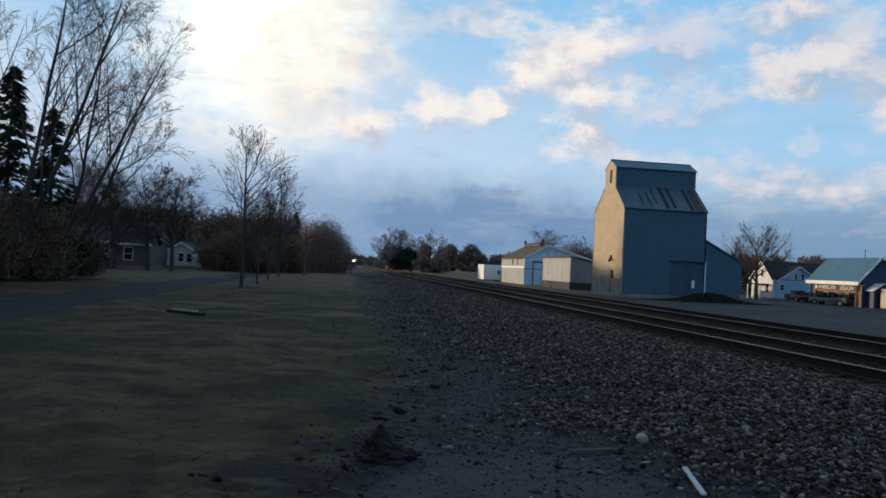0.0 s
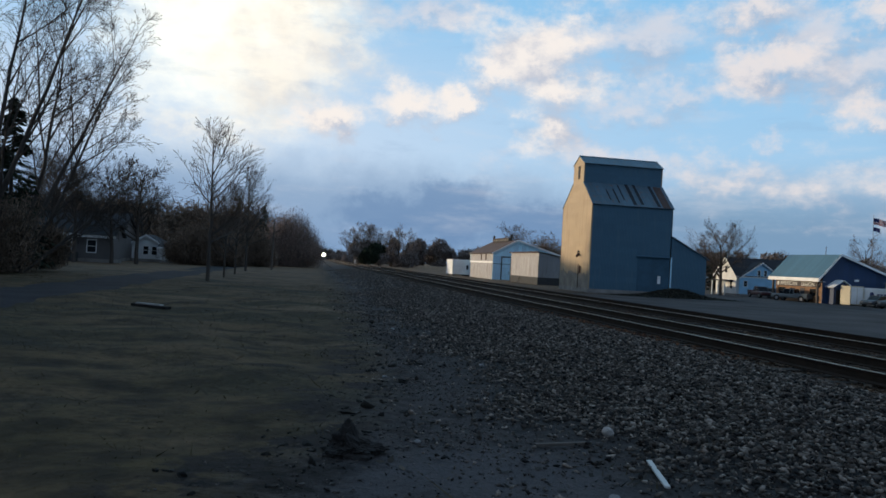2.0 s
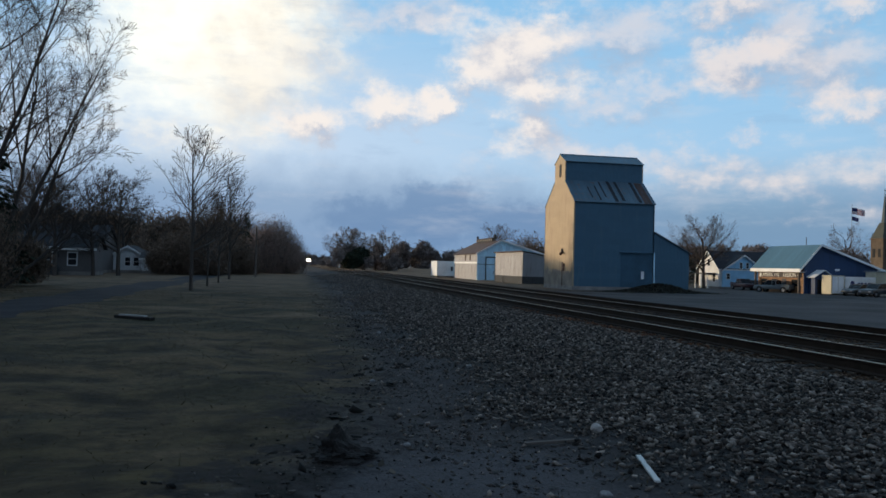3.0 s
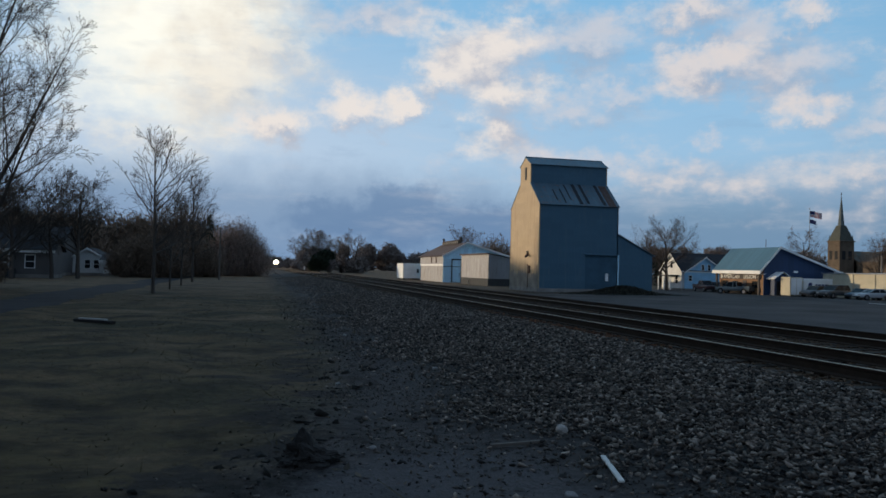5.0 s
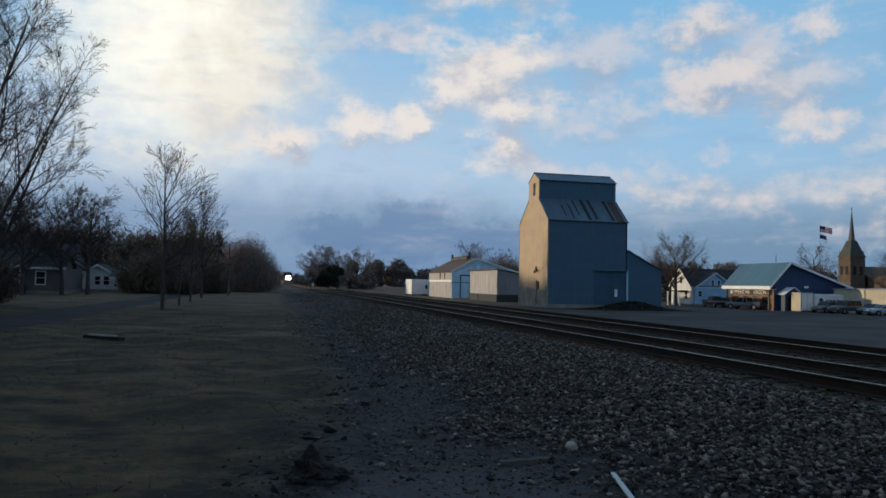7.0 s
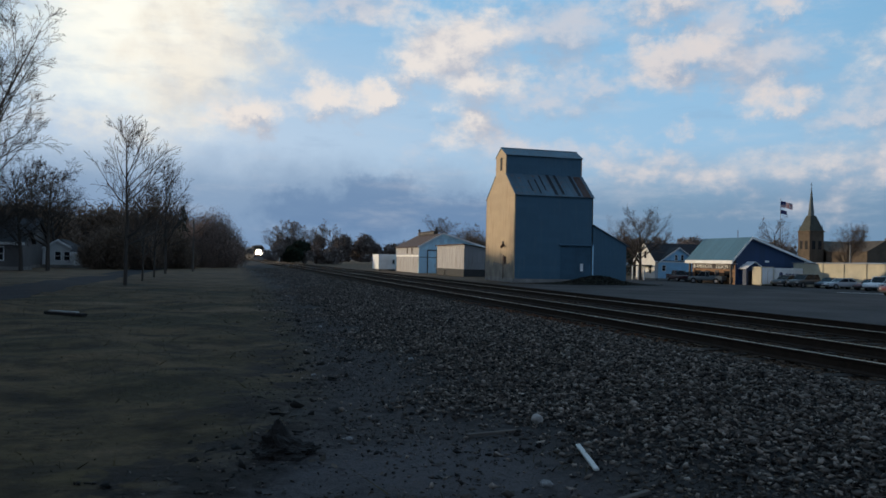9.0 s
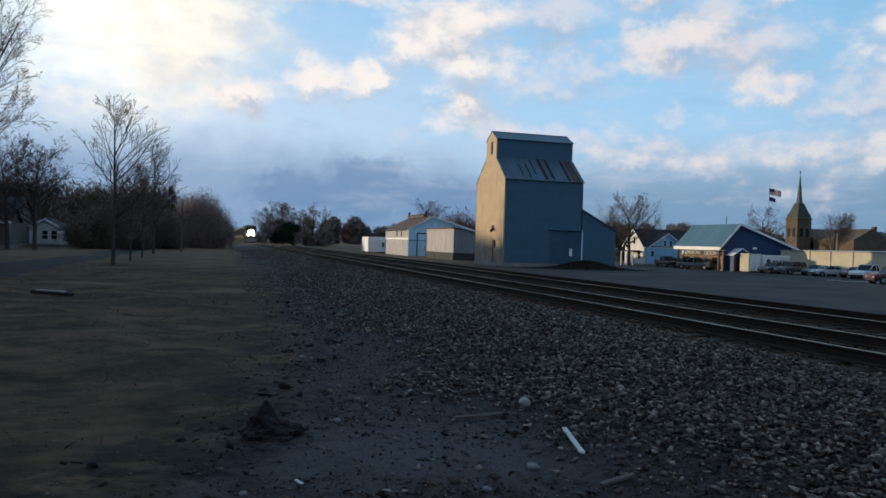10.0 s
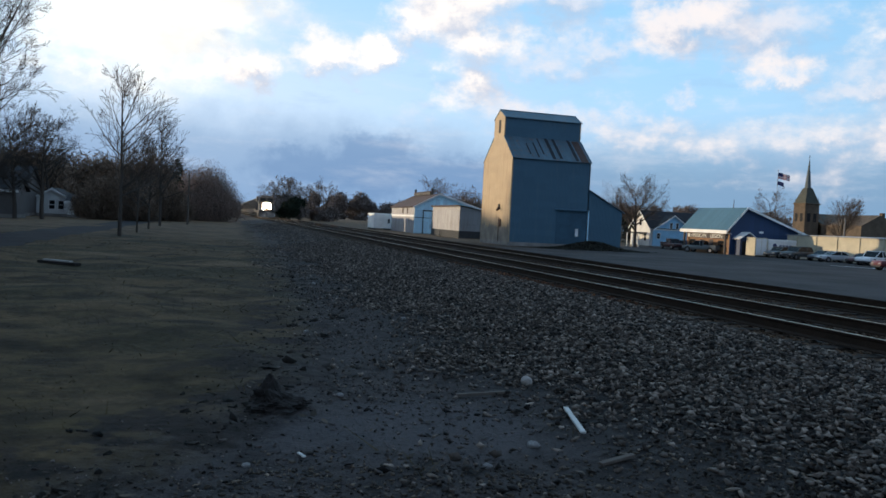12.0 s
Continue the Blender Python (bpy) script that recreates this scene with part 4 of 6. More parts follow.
# tall old trees and dark growth by the road
bare_tree(pose(-16.6, 42.0, 0), 21, 15.0, 0.17, BIG, "tall old leafless tree spreading over dark brush", stems=0, thick=1.1, straight=0.6,
          ways=((0.10, 0.1, 16.0), (0.34, -0.2, 15.0), (-0.30, 0.2, 15.0), (-0.65, -0.1, 13.0)))
bare_tree(pose(-20.5, 43.5, 0, 0, 0, 140), 22, 16.0, 0.18, BIG, "tall leafless tree with several stems beside the road", stems=2, thick=1.1, lean=0.2, straight=0.6)
bare_tree(pose(-15.2, 44.5, 0), 25, 12.0, 0.14, BIG, "leafless tree leaning out over the lawn", stems=0, thick=1.1, straight=0.5,
          ways=((0.36, 0.1, 14.0), (0.66, -0.2, 10.5), (1.0, 0.2, 7.0), (0.05, 0.3, 14.0)))
spruce(pose(-17.9, 45.0, 0), 31, 11.4, 2.6, "dark ragged spruce among leafless trees", 230, 34)
spruce(pose(-16.0, 46.0, 0), 32, 9.4, 2.1, "dark spruce behind the brush", 200, 32)
brush(pose(-18.6, 41.5, 0), 41, 9.5, 5.0, 4.6, "dark overgrown hedge at the road's edge", M["hedge"], 28000, 0.12, "hedge")
brush(pose(-16.4, 48.5, 0), 42, 4.0, 4.0, 3.6, "dark overgrown brush beyond the road", M["hedge"], 7000, 0.17, "hedge")

# hedges added mostly out of view, tall enough to block the low sun
brush(pose(-17.8, 26.5, 0), 43, 3.0, 25.0, 6.8, "dark hedge added mostly out of view to shade lawn and track", M["hedge"], 14000, 0.22, "hedge")
brush(pose(-17.5, 4.0, 0), 44, 3.0, 18.0, 6.5, "dark hedge added mostly out of view to shade lawn and track", M["hedge"], 12000, 0.22, "hedge")

# young trees on the lawn
young = bare_tree(pose(-5.3, 44.7, 0), 57, 7.7, 0.11, YOUNG, "slender young leafless tree on the lawn", group="young lawn trees", thick=1.25, straight=0.05, cone=True)
for x, y, s, rz in ((-5.16, 51.8, 0.60, 95), (-5.26, 60.7, 0.70, 200), (-5.43, 73.3, 1.1, 300)):
    o = thing("bare_tree", pose(x, y, 0, 0, 0, rz), "slender young leafless tree on the lawn", "tree", "young lawn trees")
    o.scale = (s, s, s)
    for c in young.children:
        share(c.name.split(".")[0], c.data, o, Matrix())

# woods behind the road and houses
for i, (x, y, h, lab) in enumerate(((-18.9, 82, 8.0, "leafless shade tree before the grey house"), (-16.7, 82.5, 8.0, "leafless shade tree in a front yard"), (-20.0, 104, 9.0, "leafless tree behind the houses"),
                                    (-9.0, 112, 8.5, "leafless tree at the edge of a thicket"), (-28.0, 95, 10.0, "leafless tree behind the houses"), (-24.5, 81, 8.2, "leafless tree in front of a grey house"), (-21.6, 79, 7.6, "leafless tree in front of a grey house"), (-27.5, 90, 9.0, "leafless tree behind the houses"), (-14.0, 128, 9.5, "leafless tree behind a thicket"))):
    bare_tree(pose(x, y, -0.1, 0, 0, i * 57), 60 + i, h, 0.22, FAR, lab, group="yard trees", thick=0.95, straight=0.5)
brush(pose(-11.5, 92, 0), 71, 7.5, 7.0, 5.0, "dense dark brown thicket beyond the lawn", M["hedge"], 26000, 0.15, twig_h=0.8, group="thickets", round_=0.5)
brush(pose(-7.4, 101, 0), 72, 5.5, 6.0, 5.4, "dark leafless thicket beside the railway", M["hedge"], 20000, 0.15, twig_h=0.8, group="thickets", round_=0.5)
brush(pose(-3.0, 118, 0), 73, 7.4, 8.0, 8.9, "rounded reddish-brown leafless thicket by the track", M["brush"], 56000, 0.13, twig_h=0.75, group="thickets", round_=0.6)
spruce(pose(-6.0, 108, 0), 74, 8.2, 1.7, "narrow dark evergreen in the thicket", 70, 18)
brush(pose(-30, 150, 0), 75, 42, 8.0, 10.5, "dark wooded strip behind the houses", M["hedge"], 22000, 0.5, "hedge", twig_h=0.8)

# woods drawn out past the view to shade yard, road and rails
brush(pose(-37.0, 113, 0), 76, 32, 9.0, 8.5, "dark wooded lot behind the houses, extended unseen for shade", M["hedge"], 22000, 0.45, "hedge", twig_h=0.6)
brush(pose(-46.0, 79, 0), 77, 10, 62.0, 9.0, "dark wooded lot behind the houses, extended unseen for shade", M["hedge"], 22000, 0.5, "hedge", twig_h=0.6)

# ---- far woods ----
def far_wood(seed, x0, x1, y, h0, h1, n, size, label, material, step=9.0):
    r = np.random.RandomState(seed)
    xs_ = np.arange(x0, x1, step)
    c, rad = [], []
    for x in xs_:
        h = r.uniform(h0, h1)
        for _ in range(5):
            rr = h * r.uniform(0.2, 0.34)
            c.append((x + r.normal(0, step * 0.5), y + r.normal(0, 8), max(rr * 0.6, h - rr - r.uniform(0, h * 0.55))))
            rad.append(rr)
    v, f = flakes(r, c, rad, n * 4, size * 0.65, hollow=0.25, slim=0.25, rise=0.4)
    return tagged(soup("far_wood", v + np.array([0, 0, -0.95]), f, material), label, "woods", kind="stuff")


far_wood(81, 18, 31, 330, 7, 11.5, 3200, 0.8, "brown leafless grove beside the far track", M["farwood"], 4.0)
far_wood(82, 24, 31, 326, 10, 14.5, 3500, 0.7, "dark evergreens in a far grove", M["needles"], 4.0)
far_wood(83, 35, 45, 345, 6, 10.0, 2200, 0.8, "dark clump of trees across a field", M["farwood"], 4.0)
for i, (x, y, h) in enumerate(((18.5, 331, 12.5), (22.0, 328, 14.0), (25.5, 333, 14.5), (29.5, 330, 12.0), (36.5, 345, 12.0), (39.0, 343, 14.0), (42.5, 346, 13.0))):
    bare_tree(pose(x, y, LOT), 140 + i, h, 0.35, FAR, "leafless tree in a far grove across the field", group="far grove trees", thick=1.8, straight=0.4, twig="farwood")
far_wood(84, 46, 130, 420, 11, 16, 15000, 1.0, "low brown treeline beyond the field", M["farwood"])
far_wood(85, 100, 330, 300, 10, 17, 30000, 1.0, "brown leafless treeline behind the town", M["farwood"])
far_wood(86, -60, 16, 640, 6, 10, 7000, 1.3, "far treeline across the railway", M["farwood"])
far_wood(88, 16, 170, 700, 8, 12, 14000, 1.4, "far low woods beyond the field", M["farwood"])
far_wood(87, -160, -26, 260, 8, 14, 16000, 1.0, "leafless woods behind the houses", M["farwood"])

# ---- grain elevator ----
M["doorway"] = surface("shaded_door_sheet", (0.044, 0.102, 0.150), 0.8, scale=0.6)


def window(parent, x0, x1, y0, y1, z0, z1, trim="white", frame_w=0.08):
    """A window let into a wall that faces -y (x0 < x1) or -x (y0 < y1): frame bars round a dark pane."""
    w = frame_w
    if x1 > x0:
        pane, bars = G().box(x0, x1, y0 - 0.02, y0 + 0.02, z0, z1), G()
        for a, b, c, d in ((x0 - w, x0, z0 - w, z1 + w), (x1, x1 + w, z0 - w, z1 + w), (x0, x1, z1, z1 + w), (x0, x1, z0 - w, z0), (x0, x1, (z0 + z1) / 2 - w / 3, (z0 + z1) / 2 + w / 3)):
            bars.box(a, b, y0 - 0.06, y0 + 0.02, c, d)
    else:
        pane, bars = G().box(x0 - 0.02, x0 + 0.02, y0, y1, z0, z1), G()
        for a, b, c, d in ((y0 - w, y0, z0 - w, z1 + w), (y1, y1 + w, z0 - w, z1 + w), (y0, y1, z1, z1 + w), (y0, y1, z0 - w, z0), (y0, y1, (z0 + z1) / 2 - w / 3, (z0 + z1) / 2 + w / 3)):
            bars.box(x0 - 0.06, x0 + 0.02, a, b, c, d)
    wn_ = part("window", bars, M[trim], parent, "framed window")
    part("pane", pane, M["glass"], wn_, "dark glass pane")
    return wn_


def grain_elevator():
    """Origin at the foot of the near corner by the track; ridge along x."""
    e = thing("grain_elevator", pose(35.5, 96.3, LOT), "tall old grain elevator clad in weathered grey metal", "grain elevator")
    W, D, HE, HS, HC, HR = 11.1, 11.6, 11.5, 14.5, 17.1, 18.15
    c0, c1, mid = 3.75, 7.85, 5.8
    part("foundation", G().box(-0.06, W + 0.06, -0.06, D + 0.06, -0.3, 0.5), M["concrete"], e, "low concrete foundation", 0.03)
    # sides carry the painted shade tone, front and rear the sunlit one
    part("wall", G().box(0.15, W, 0.0, 0.2, 0.5, HE), M["galv_shade"], e, "galvanised side cladding in a shaded blue-grey tone")
    part("wall", G().box(0.15, W, D - 0.2, D, 0.5, HE), M["galv_shade"], e, "galvanised side cladding in a shaded blue-grey tone")
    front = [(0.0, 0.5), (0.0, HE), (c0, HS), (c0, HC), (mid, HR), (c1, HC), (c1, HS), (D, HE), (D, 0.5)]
    part("wall", G().prism(front, "x", 0.0, 0.15), M["galv_sun"], e, "front cladding coloured tan as in low sun, with rust stains")
    part("wall", G().prism(front, "x", W - 0.15, W), M["galv_sun"], e, "weathered metal rear cladding")
    part("cupola", G().box(0.15, W - 0.15, c0, c0 + 0.15, HS - 0.4, HC).box(0.15, W - 0.15, c1 - 0.15, c1, HS - 0.4, HC), M["galv_shade"], e, "raised cupola walls of grey metal")
    o = 0.22
    part("roof", G().slab([(-0.06, -o, HE - 0.17), (W + 0.06, -o, HE - 0.17), (W + 0.06, c0, HS), (-0.06, c0, HS)], 0.09), M["galv_roof"], e, "sloping roof of dull ribbed sheets")
    part("roof", G().slab([(-0.06, c1, HS), (W + 0.06, c1, HS), (W + 0.06, D + o, HE - 0.17), (-0.06, D + o, HE - 0.17)], 0.09), M["galv_roof"], e, "sloping roof of dull ribbed sheets")
    part("roof", G().slab([(-0.06, c0 - o, HC - 0.12), (W + 0.06, c0 - o, HC - 0.12), (W + 0.06, mid, HR), (-0.06, mid, HR)], 0.09), M["galv_roof"], e, "shallow ridge roof of dull sheets")
    part("roof", G().slab([(-0.06, mid, HR), (W + 0.06, mid, HR), (W + 0.06, c1 + o, HC - 0.12), (-0.06, c1 + o, HC - 0.12)], 0.09), M["galv_roof"], e, "shallow ridge roof of dull sheets")
    run = Vector((0, c0 + o, HS - HE + 0.17))
    up = Vector((1, 0, 0)).cross(run).normalized() * 0.1
    for x, w, a, b in ((2.6, 0.16, 0.2, 0.7), (3.6, 0.22, 0.1, 0.75), (4.5, 0.2, 0.25, 0.95), (5.6, 0.5, 0.06, 1.0), (6.7, 0.4, 0.1, 1.0), (8.9, 0.45, 0.05, 1.0), (9.6, 1.1, 0.0, 0.97)):
        p0 = Vector((x, -o, HE - 0.17)) + run * a + up
        p1 = Vector((x, -o, HE - 0.17)) + run * b + up
        part("rusted_sheet", G().slab([p0, p0 + Vector((w, 0, 0)), p1 + Vector((w, 0, 0)), p1], 0.02), M["rust" if w > 1 else "tar"], e, "rusted brown roof sheet" if w > 1 else "dark torn roof sheet")
    for x in np.arange(0.2, W, 0.9):
        p0, p1 = Vector((float(x), -o, HE - 0.17)) + up * 0.9, Vector((float(x), c0, HS)) + up * 0.9
        part("roof_rib", G().tube(p0, p1, 0.035, 0.035, 5), M["galv_roof"], e)
    part("ridge_cap", G().tube((-0.06, mid, HR + 0.08), (W + 0.06, mid, HR + 0.08), 0.1, 0.1, 8), M["galv_roof"], e, "rounded metal ridge cap")
    for y in (-0.03, D - 0.05):
        part("corner_trim", G().box(-0.03, 0.05, y, y + 0.08, 0.5, HE), M["galv_sun"], e, "pale metal corner trim")
    # openings on the front
    part("hatch", G().box(-0.05, 0.01, 5.2, 5.95, HC - 2.0, HC - 0.3), M["darkbase"], e, "dark cupola hatch")
    part("vent", G().box(-0.10, 0.01, 3.9, 4.5, 4.7, 5.4), M["black"], e, "small dark vent in the cladding", 0.02)
    part("spout", G().tube((-0.12, 3.9, 5.0), (-0.5, 3.5, 4.6), 0.14, 0.18, 8), M["rust"], e, "rusty loading spout")
    part("meter_box", G().box(-0.22, 0.0, 3.1, 3.75, 2.4, 3.4), M["rust"], e, "rusty electrical box", 0.03)
    part("conduit", G().tube((-0.08, 3.9, 0.4), (-0.08, 3.9, 3.6), 0.05, 0.05, 6), M["rust"], e)
    # grey band along the foot of the front, ragged along its top
    rag = random.Random(5)
    top = [(D * k / 90, 2.5 + 0.9 * noise.noise(Vector((k * 0.16, 3, 0))) + 0.5 * noise.noise(Vector((k * 0.5, 9, 0))) + rag.uniform(-0.12, 0.12)) for k in range(91)]
    part("apron", G().prism([(0.0, 0.5)] + top + [(D, 0.5)], "x", -0.03, 0.0), M["skirt"], e, "grey lower wall with a ragged upper edge")
    # drive shed against the far side; a darker flat sheet paints the recess's shade
    part("drive_shed", G().prism([(W, -0.3), (W, 7.75), (16.1, 5.15), (16.1, -0.3)], "y", 0.02, 8.6), M["galv_shade"], e, "lean-to drive shed of grey metal")
    part("shed_roof", G().slab([(W - 0.02, -0.25, 7.78), (16.4, -0.25, 5.02), (16.4, 8.9, 5.02), (W - 0.02, 8.9, 7.78)], 0.08), M["galv_roof"], e, "sloping lean-to roof sheet")
    part("doorway", G().box(6.5, 10.95, -0.012, 0.02, 0.3, 4.95), M["doorway"], e, "drive-through doorway, its shade painted as a darker sheet")
    part("canopy", G().slab([(6.3, -0.35, 4.96), (W - 0.1, -0.35, 4.96), (W - 0.1, 0.0, 5.12), (6.3, 0.0, 5.12)], 0.05), M["galv_shade"], e, "small sheet metal canopy")
    part("door_post", G().box(W - 0.06, W + 0.12, -0.14, 0.02, 0.0, 5.1), M["paleblue"], e, "pale blue door post", 0.02)
    part("notice", G().box(9.35, 9.75, -0.05, -0.012, 1.6, 2.6), M["white"], e, "small white notice")
    return e


grain_elevator()


M["heap"] = island_mat("dark_dirt_and_weeds", (0.012, 0.013, 0.010), (0.055, 0.052, 0.036))


def rubble(m, seed, lx, ly, h, n, label):
    r = np.random.RandomState(seed)
    x, y = r.normal(0, lx / 3, n), r.normal(0, ly / 3, n)
    z = h * np.exp(-(x / lx * 2.2) ** 2 - (y / ly * 2.2) ** 2) * r.uniform(0.2, 1.0, n)
    ob = stones("rubble_heap", np.stack([x, y, z], -1), r.uniform(0.07, 0.20, n), seed + 1, M["heap"])
    ob.matrix_basis = m
    return tagged(ob, label, "rubble heap", kind="stuff")


rubble(pose(45.8, 93.0, LOT), 91, 8.5, 4.0, 1.15, 5000, "low dark heap of dirt and weeds by the elevator")

# ---- sheds ----


def grey_shed():
    s = thing("storage_shed", pose(38.2, 127.8, LOT), "weathered grey metal storage shed with dark base", "shed")
    L, D = 18.0, 9.0
    part("base", G().box(-0.05, D, -0.05, L, -0.2, 1.25), M["darkbase"], s, "tarred dark base wall", 0.03)
    part("wall", G().box(0, 0.15, 0, L, 1.25, 5.4), M["greyboard"], s, "pale weathered side cladding")
    part("wall", G().prism([(0.15, 1.25), (0.15, 5.4), (D, 4.0), (D, 1.25)], "y", 0, 0.15), M["greyend"], s, "dark grey end cladding")
    part("wall", G().box(D - 0.15, D, 0.15, L, 1.25, 4.0), M["greyboard"], s)
    part("wall", G().prism([(0.15, 1.25), (0.15, 5.4), (D - 0.15, 4.0), (D - 0.15, 1.25)], "y", L - 0.15, L), M["greyend"], s)
    part("roof", G().slab([(-0.3, -0.3, 5.5), (D + 0.3, -0.3, 4.0), (D + 0.3, L + 0.3, 4.0), (-0.3, L + 0.3, 5.5)], 0.1), M["darkbase"], s, "low dark roof")
    part("eave_trim", G().box(-0.34, -0.28, -0.3, L + 0.3, 5.38, 5.58), M["rust"], s, "dark eave board")
    part("hydrant", G().tube((-0.4, 11.0, 0.0), (-0.4, 11.0, 1.0), 0.12, 0.1, 8), M["concrete"], s, "pale standpipe by the wall")
    return s


def blue_barn():
    s = thing("seed_warehouse", pose(37.4, 157.4, LOT), "long warehouse with pale blue gable and rusty roof", "warehouse")
    W, L, E, R = 14.2, 23.0, 5.5, 8.2
    rx = 5.0
    gable = [(0, 0), (0, E), (rx, R), (W, E + 0.1), (W, 0)]
    part("wall", G().prism(gable, "y", 0, 0.2), M["paleblue"], s, "pale blue painted gable wall")
    part("wall", G().prism(gable, "y", L - 0.2, L), M["paleblue"], s)
    part("wall", G().box(0, 0.2, 0.2, L - 0.2, 0, E), M["greyboard"], s, "faded grey side wall")
    part("wall", G().box(W - 0.2, W, 0.2, L - 0.2, 0, E), M["greyboard"], s)
    part("roof", G().slab([(-0.4, -0.4, E - 0.2), (rx, -0.4, R), (rx, L + 0.4, R), (-0.4, L + 0.4, E - 0.2)], 0.12), M["rust"], s, "rusty brown roof slope")
    part("roof", G().slab([(rx, -0.4, R), (W + 0.4, -0.4, E - 0.05), (W + 0.4, L + 0.4, E - 0.05), (rx, L + 0.4, R)], 0.12), M["rust"], s, "rusty brown roof slope")
    part("verge_board", G().slab([(rx, -0.48, R - 0.12), (W + 0.4, -0.48, E - 0.2), (W + 0.4, -0.48, E + 0.12), (rx, -0.48, R + 0.2)], 0.06), M["white"], s, "white verge board")
    part("verge_board", G().slab([(-0.4, -0.48, E - 0.35), (rx, -0.48, R - 0.12), (rx, -0.48, R + 0.2), (-0.4, -0.48, E - 0.05)], 0.06), M["white"], s, "white verge board")
    d = part("door", G().box(1.9, 3.7, -0.08, 0.0, 0.1, 4.6), M["paleblue"], s, "tall pale blue sliding door", 0.02)
    part("door_frame", G().box(1.72, 1.9, -0.14, 0.0, 0, 4.8).box(3.7, 3.82, -0.14, 0.0, 0, 4.8).box(1.72, 3.82, -0.14, 0.0, 4.6, 4.85), M["darkbase"], d, "dark door frame")
    part("handle", G().box(3.35, 3.45, -0.16, -0.08, 1.2, 1.9), M["steel"], d, "steel handle")
    part("band", G().box(-0.06, 0.0, 0.2, L, 3.35, 3.75), M["white"], s, "white horizontal board")
    part("band", G().box(0.0, 3.9, -0.1, -0.02, 3.2, 3.3), M["darkbase"], s, "dark rail across the gable")
    part("lower_panel", G().box(-0.04, 0.0, 0.3, L - 0.4, 0.1, 3.3), M["greyboard"], s, "mottled lower wall panel")
    for y in (6.0, 10.5):
        part("shutter", G().box(-0.08, -0.01, y, y + 0.9, 4.0, 5.2), M["rust"], s, "brown wall shutter")
    # ventilators along the ridge
    v = part("ridge_ventilator", G().box(rx - 0.4, rx + 0.4, 6, 20, R, R + 0.7), M["darkbase"], s, "low slatted ridge ventilator")
    for y in np.arange(6.3, 20, 1.7):
        part("slat", G().box(rx - 0.46, rx - 0.4, float(y), float(y) + 0.8, R + 0.15, R + 0.6), M["concrete"], v, "pale weathered slat")
    part("cap", G().slab([(rx - 0.6, 5.8, R + 0.7), (rx + 0.6, 5.8, R + 0.7), (rx + 0.6, 20.2, R + 0.7), (rx - 0.6, 20.2, R + 0.7)], 0.1), M["rust"], v, "rusted cap")
    for y in (5.2, 21.0):
        part("vent_stack", G().tube((rx, y, R), (rx, y, R + 1.3), 0.22, 0.22, 8).tube((rx, y, R + 1.25), (rx, y, R + 1.6), 0.4, 0.08, 8), M["darkbase"], s, "dark roof ventilator stack")
    return s


def white_box():
    s = thing("trailer_shed", pose(33.6, 182.0, LOT), "small white flat-roofed storage trailer", "trailer")
    part("body", G().box(0, 4.3, 0, 8.0, 0.35, 3.85), M["white"], s, "white box body", 0.06)
    for a in (0.2, 3.8):
        part("skid", G().box(a, a + 0.3, 0.2, 7.8, 0, 0.36), M["darkbase"], s, "dark skid")
    part("hatch", G().box(3.3, 3.8, -0.04, 0.01, 1.6, 2.6), M["darkbase"], s, "dark vent hatch")
    return s


grey_shed()
blue_barn()
white_box()

# ---- club building with timber front ----


def lettering(name, body, size, m, parent, label):
    cu = bpy.data.curves.new(name, "FONT")
    cu.body, cu.size, cu.align_x, cu.align_y, cu.extrude = body, size, "CENTER", "CENTER", 0.015
    tmp = bpy.data.objects.new("tmp", cu)
    scene.collection.objects.link(tmp)
    me = bpy.data.meshes.new_from_object(tmp.evaluated_get(bpy.context.evaluated_depsgraph_get()))
    bpy.data.objects.remove(tmp)
    me.materials.clear()
    me.materials.append(M["letter"])
    ob = new(name, me)
    ob.parent, ob.matrix_basis = parent, m
    return tagged(ob, label)


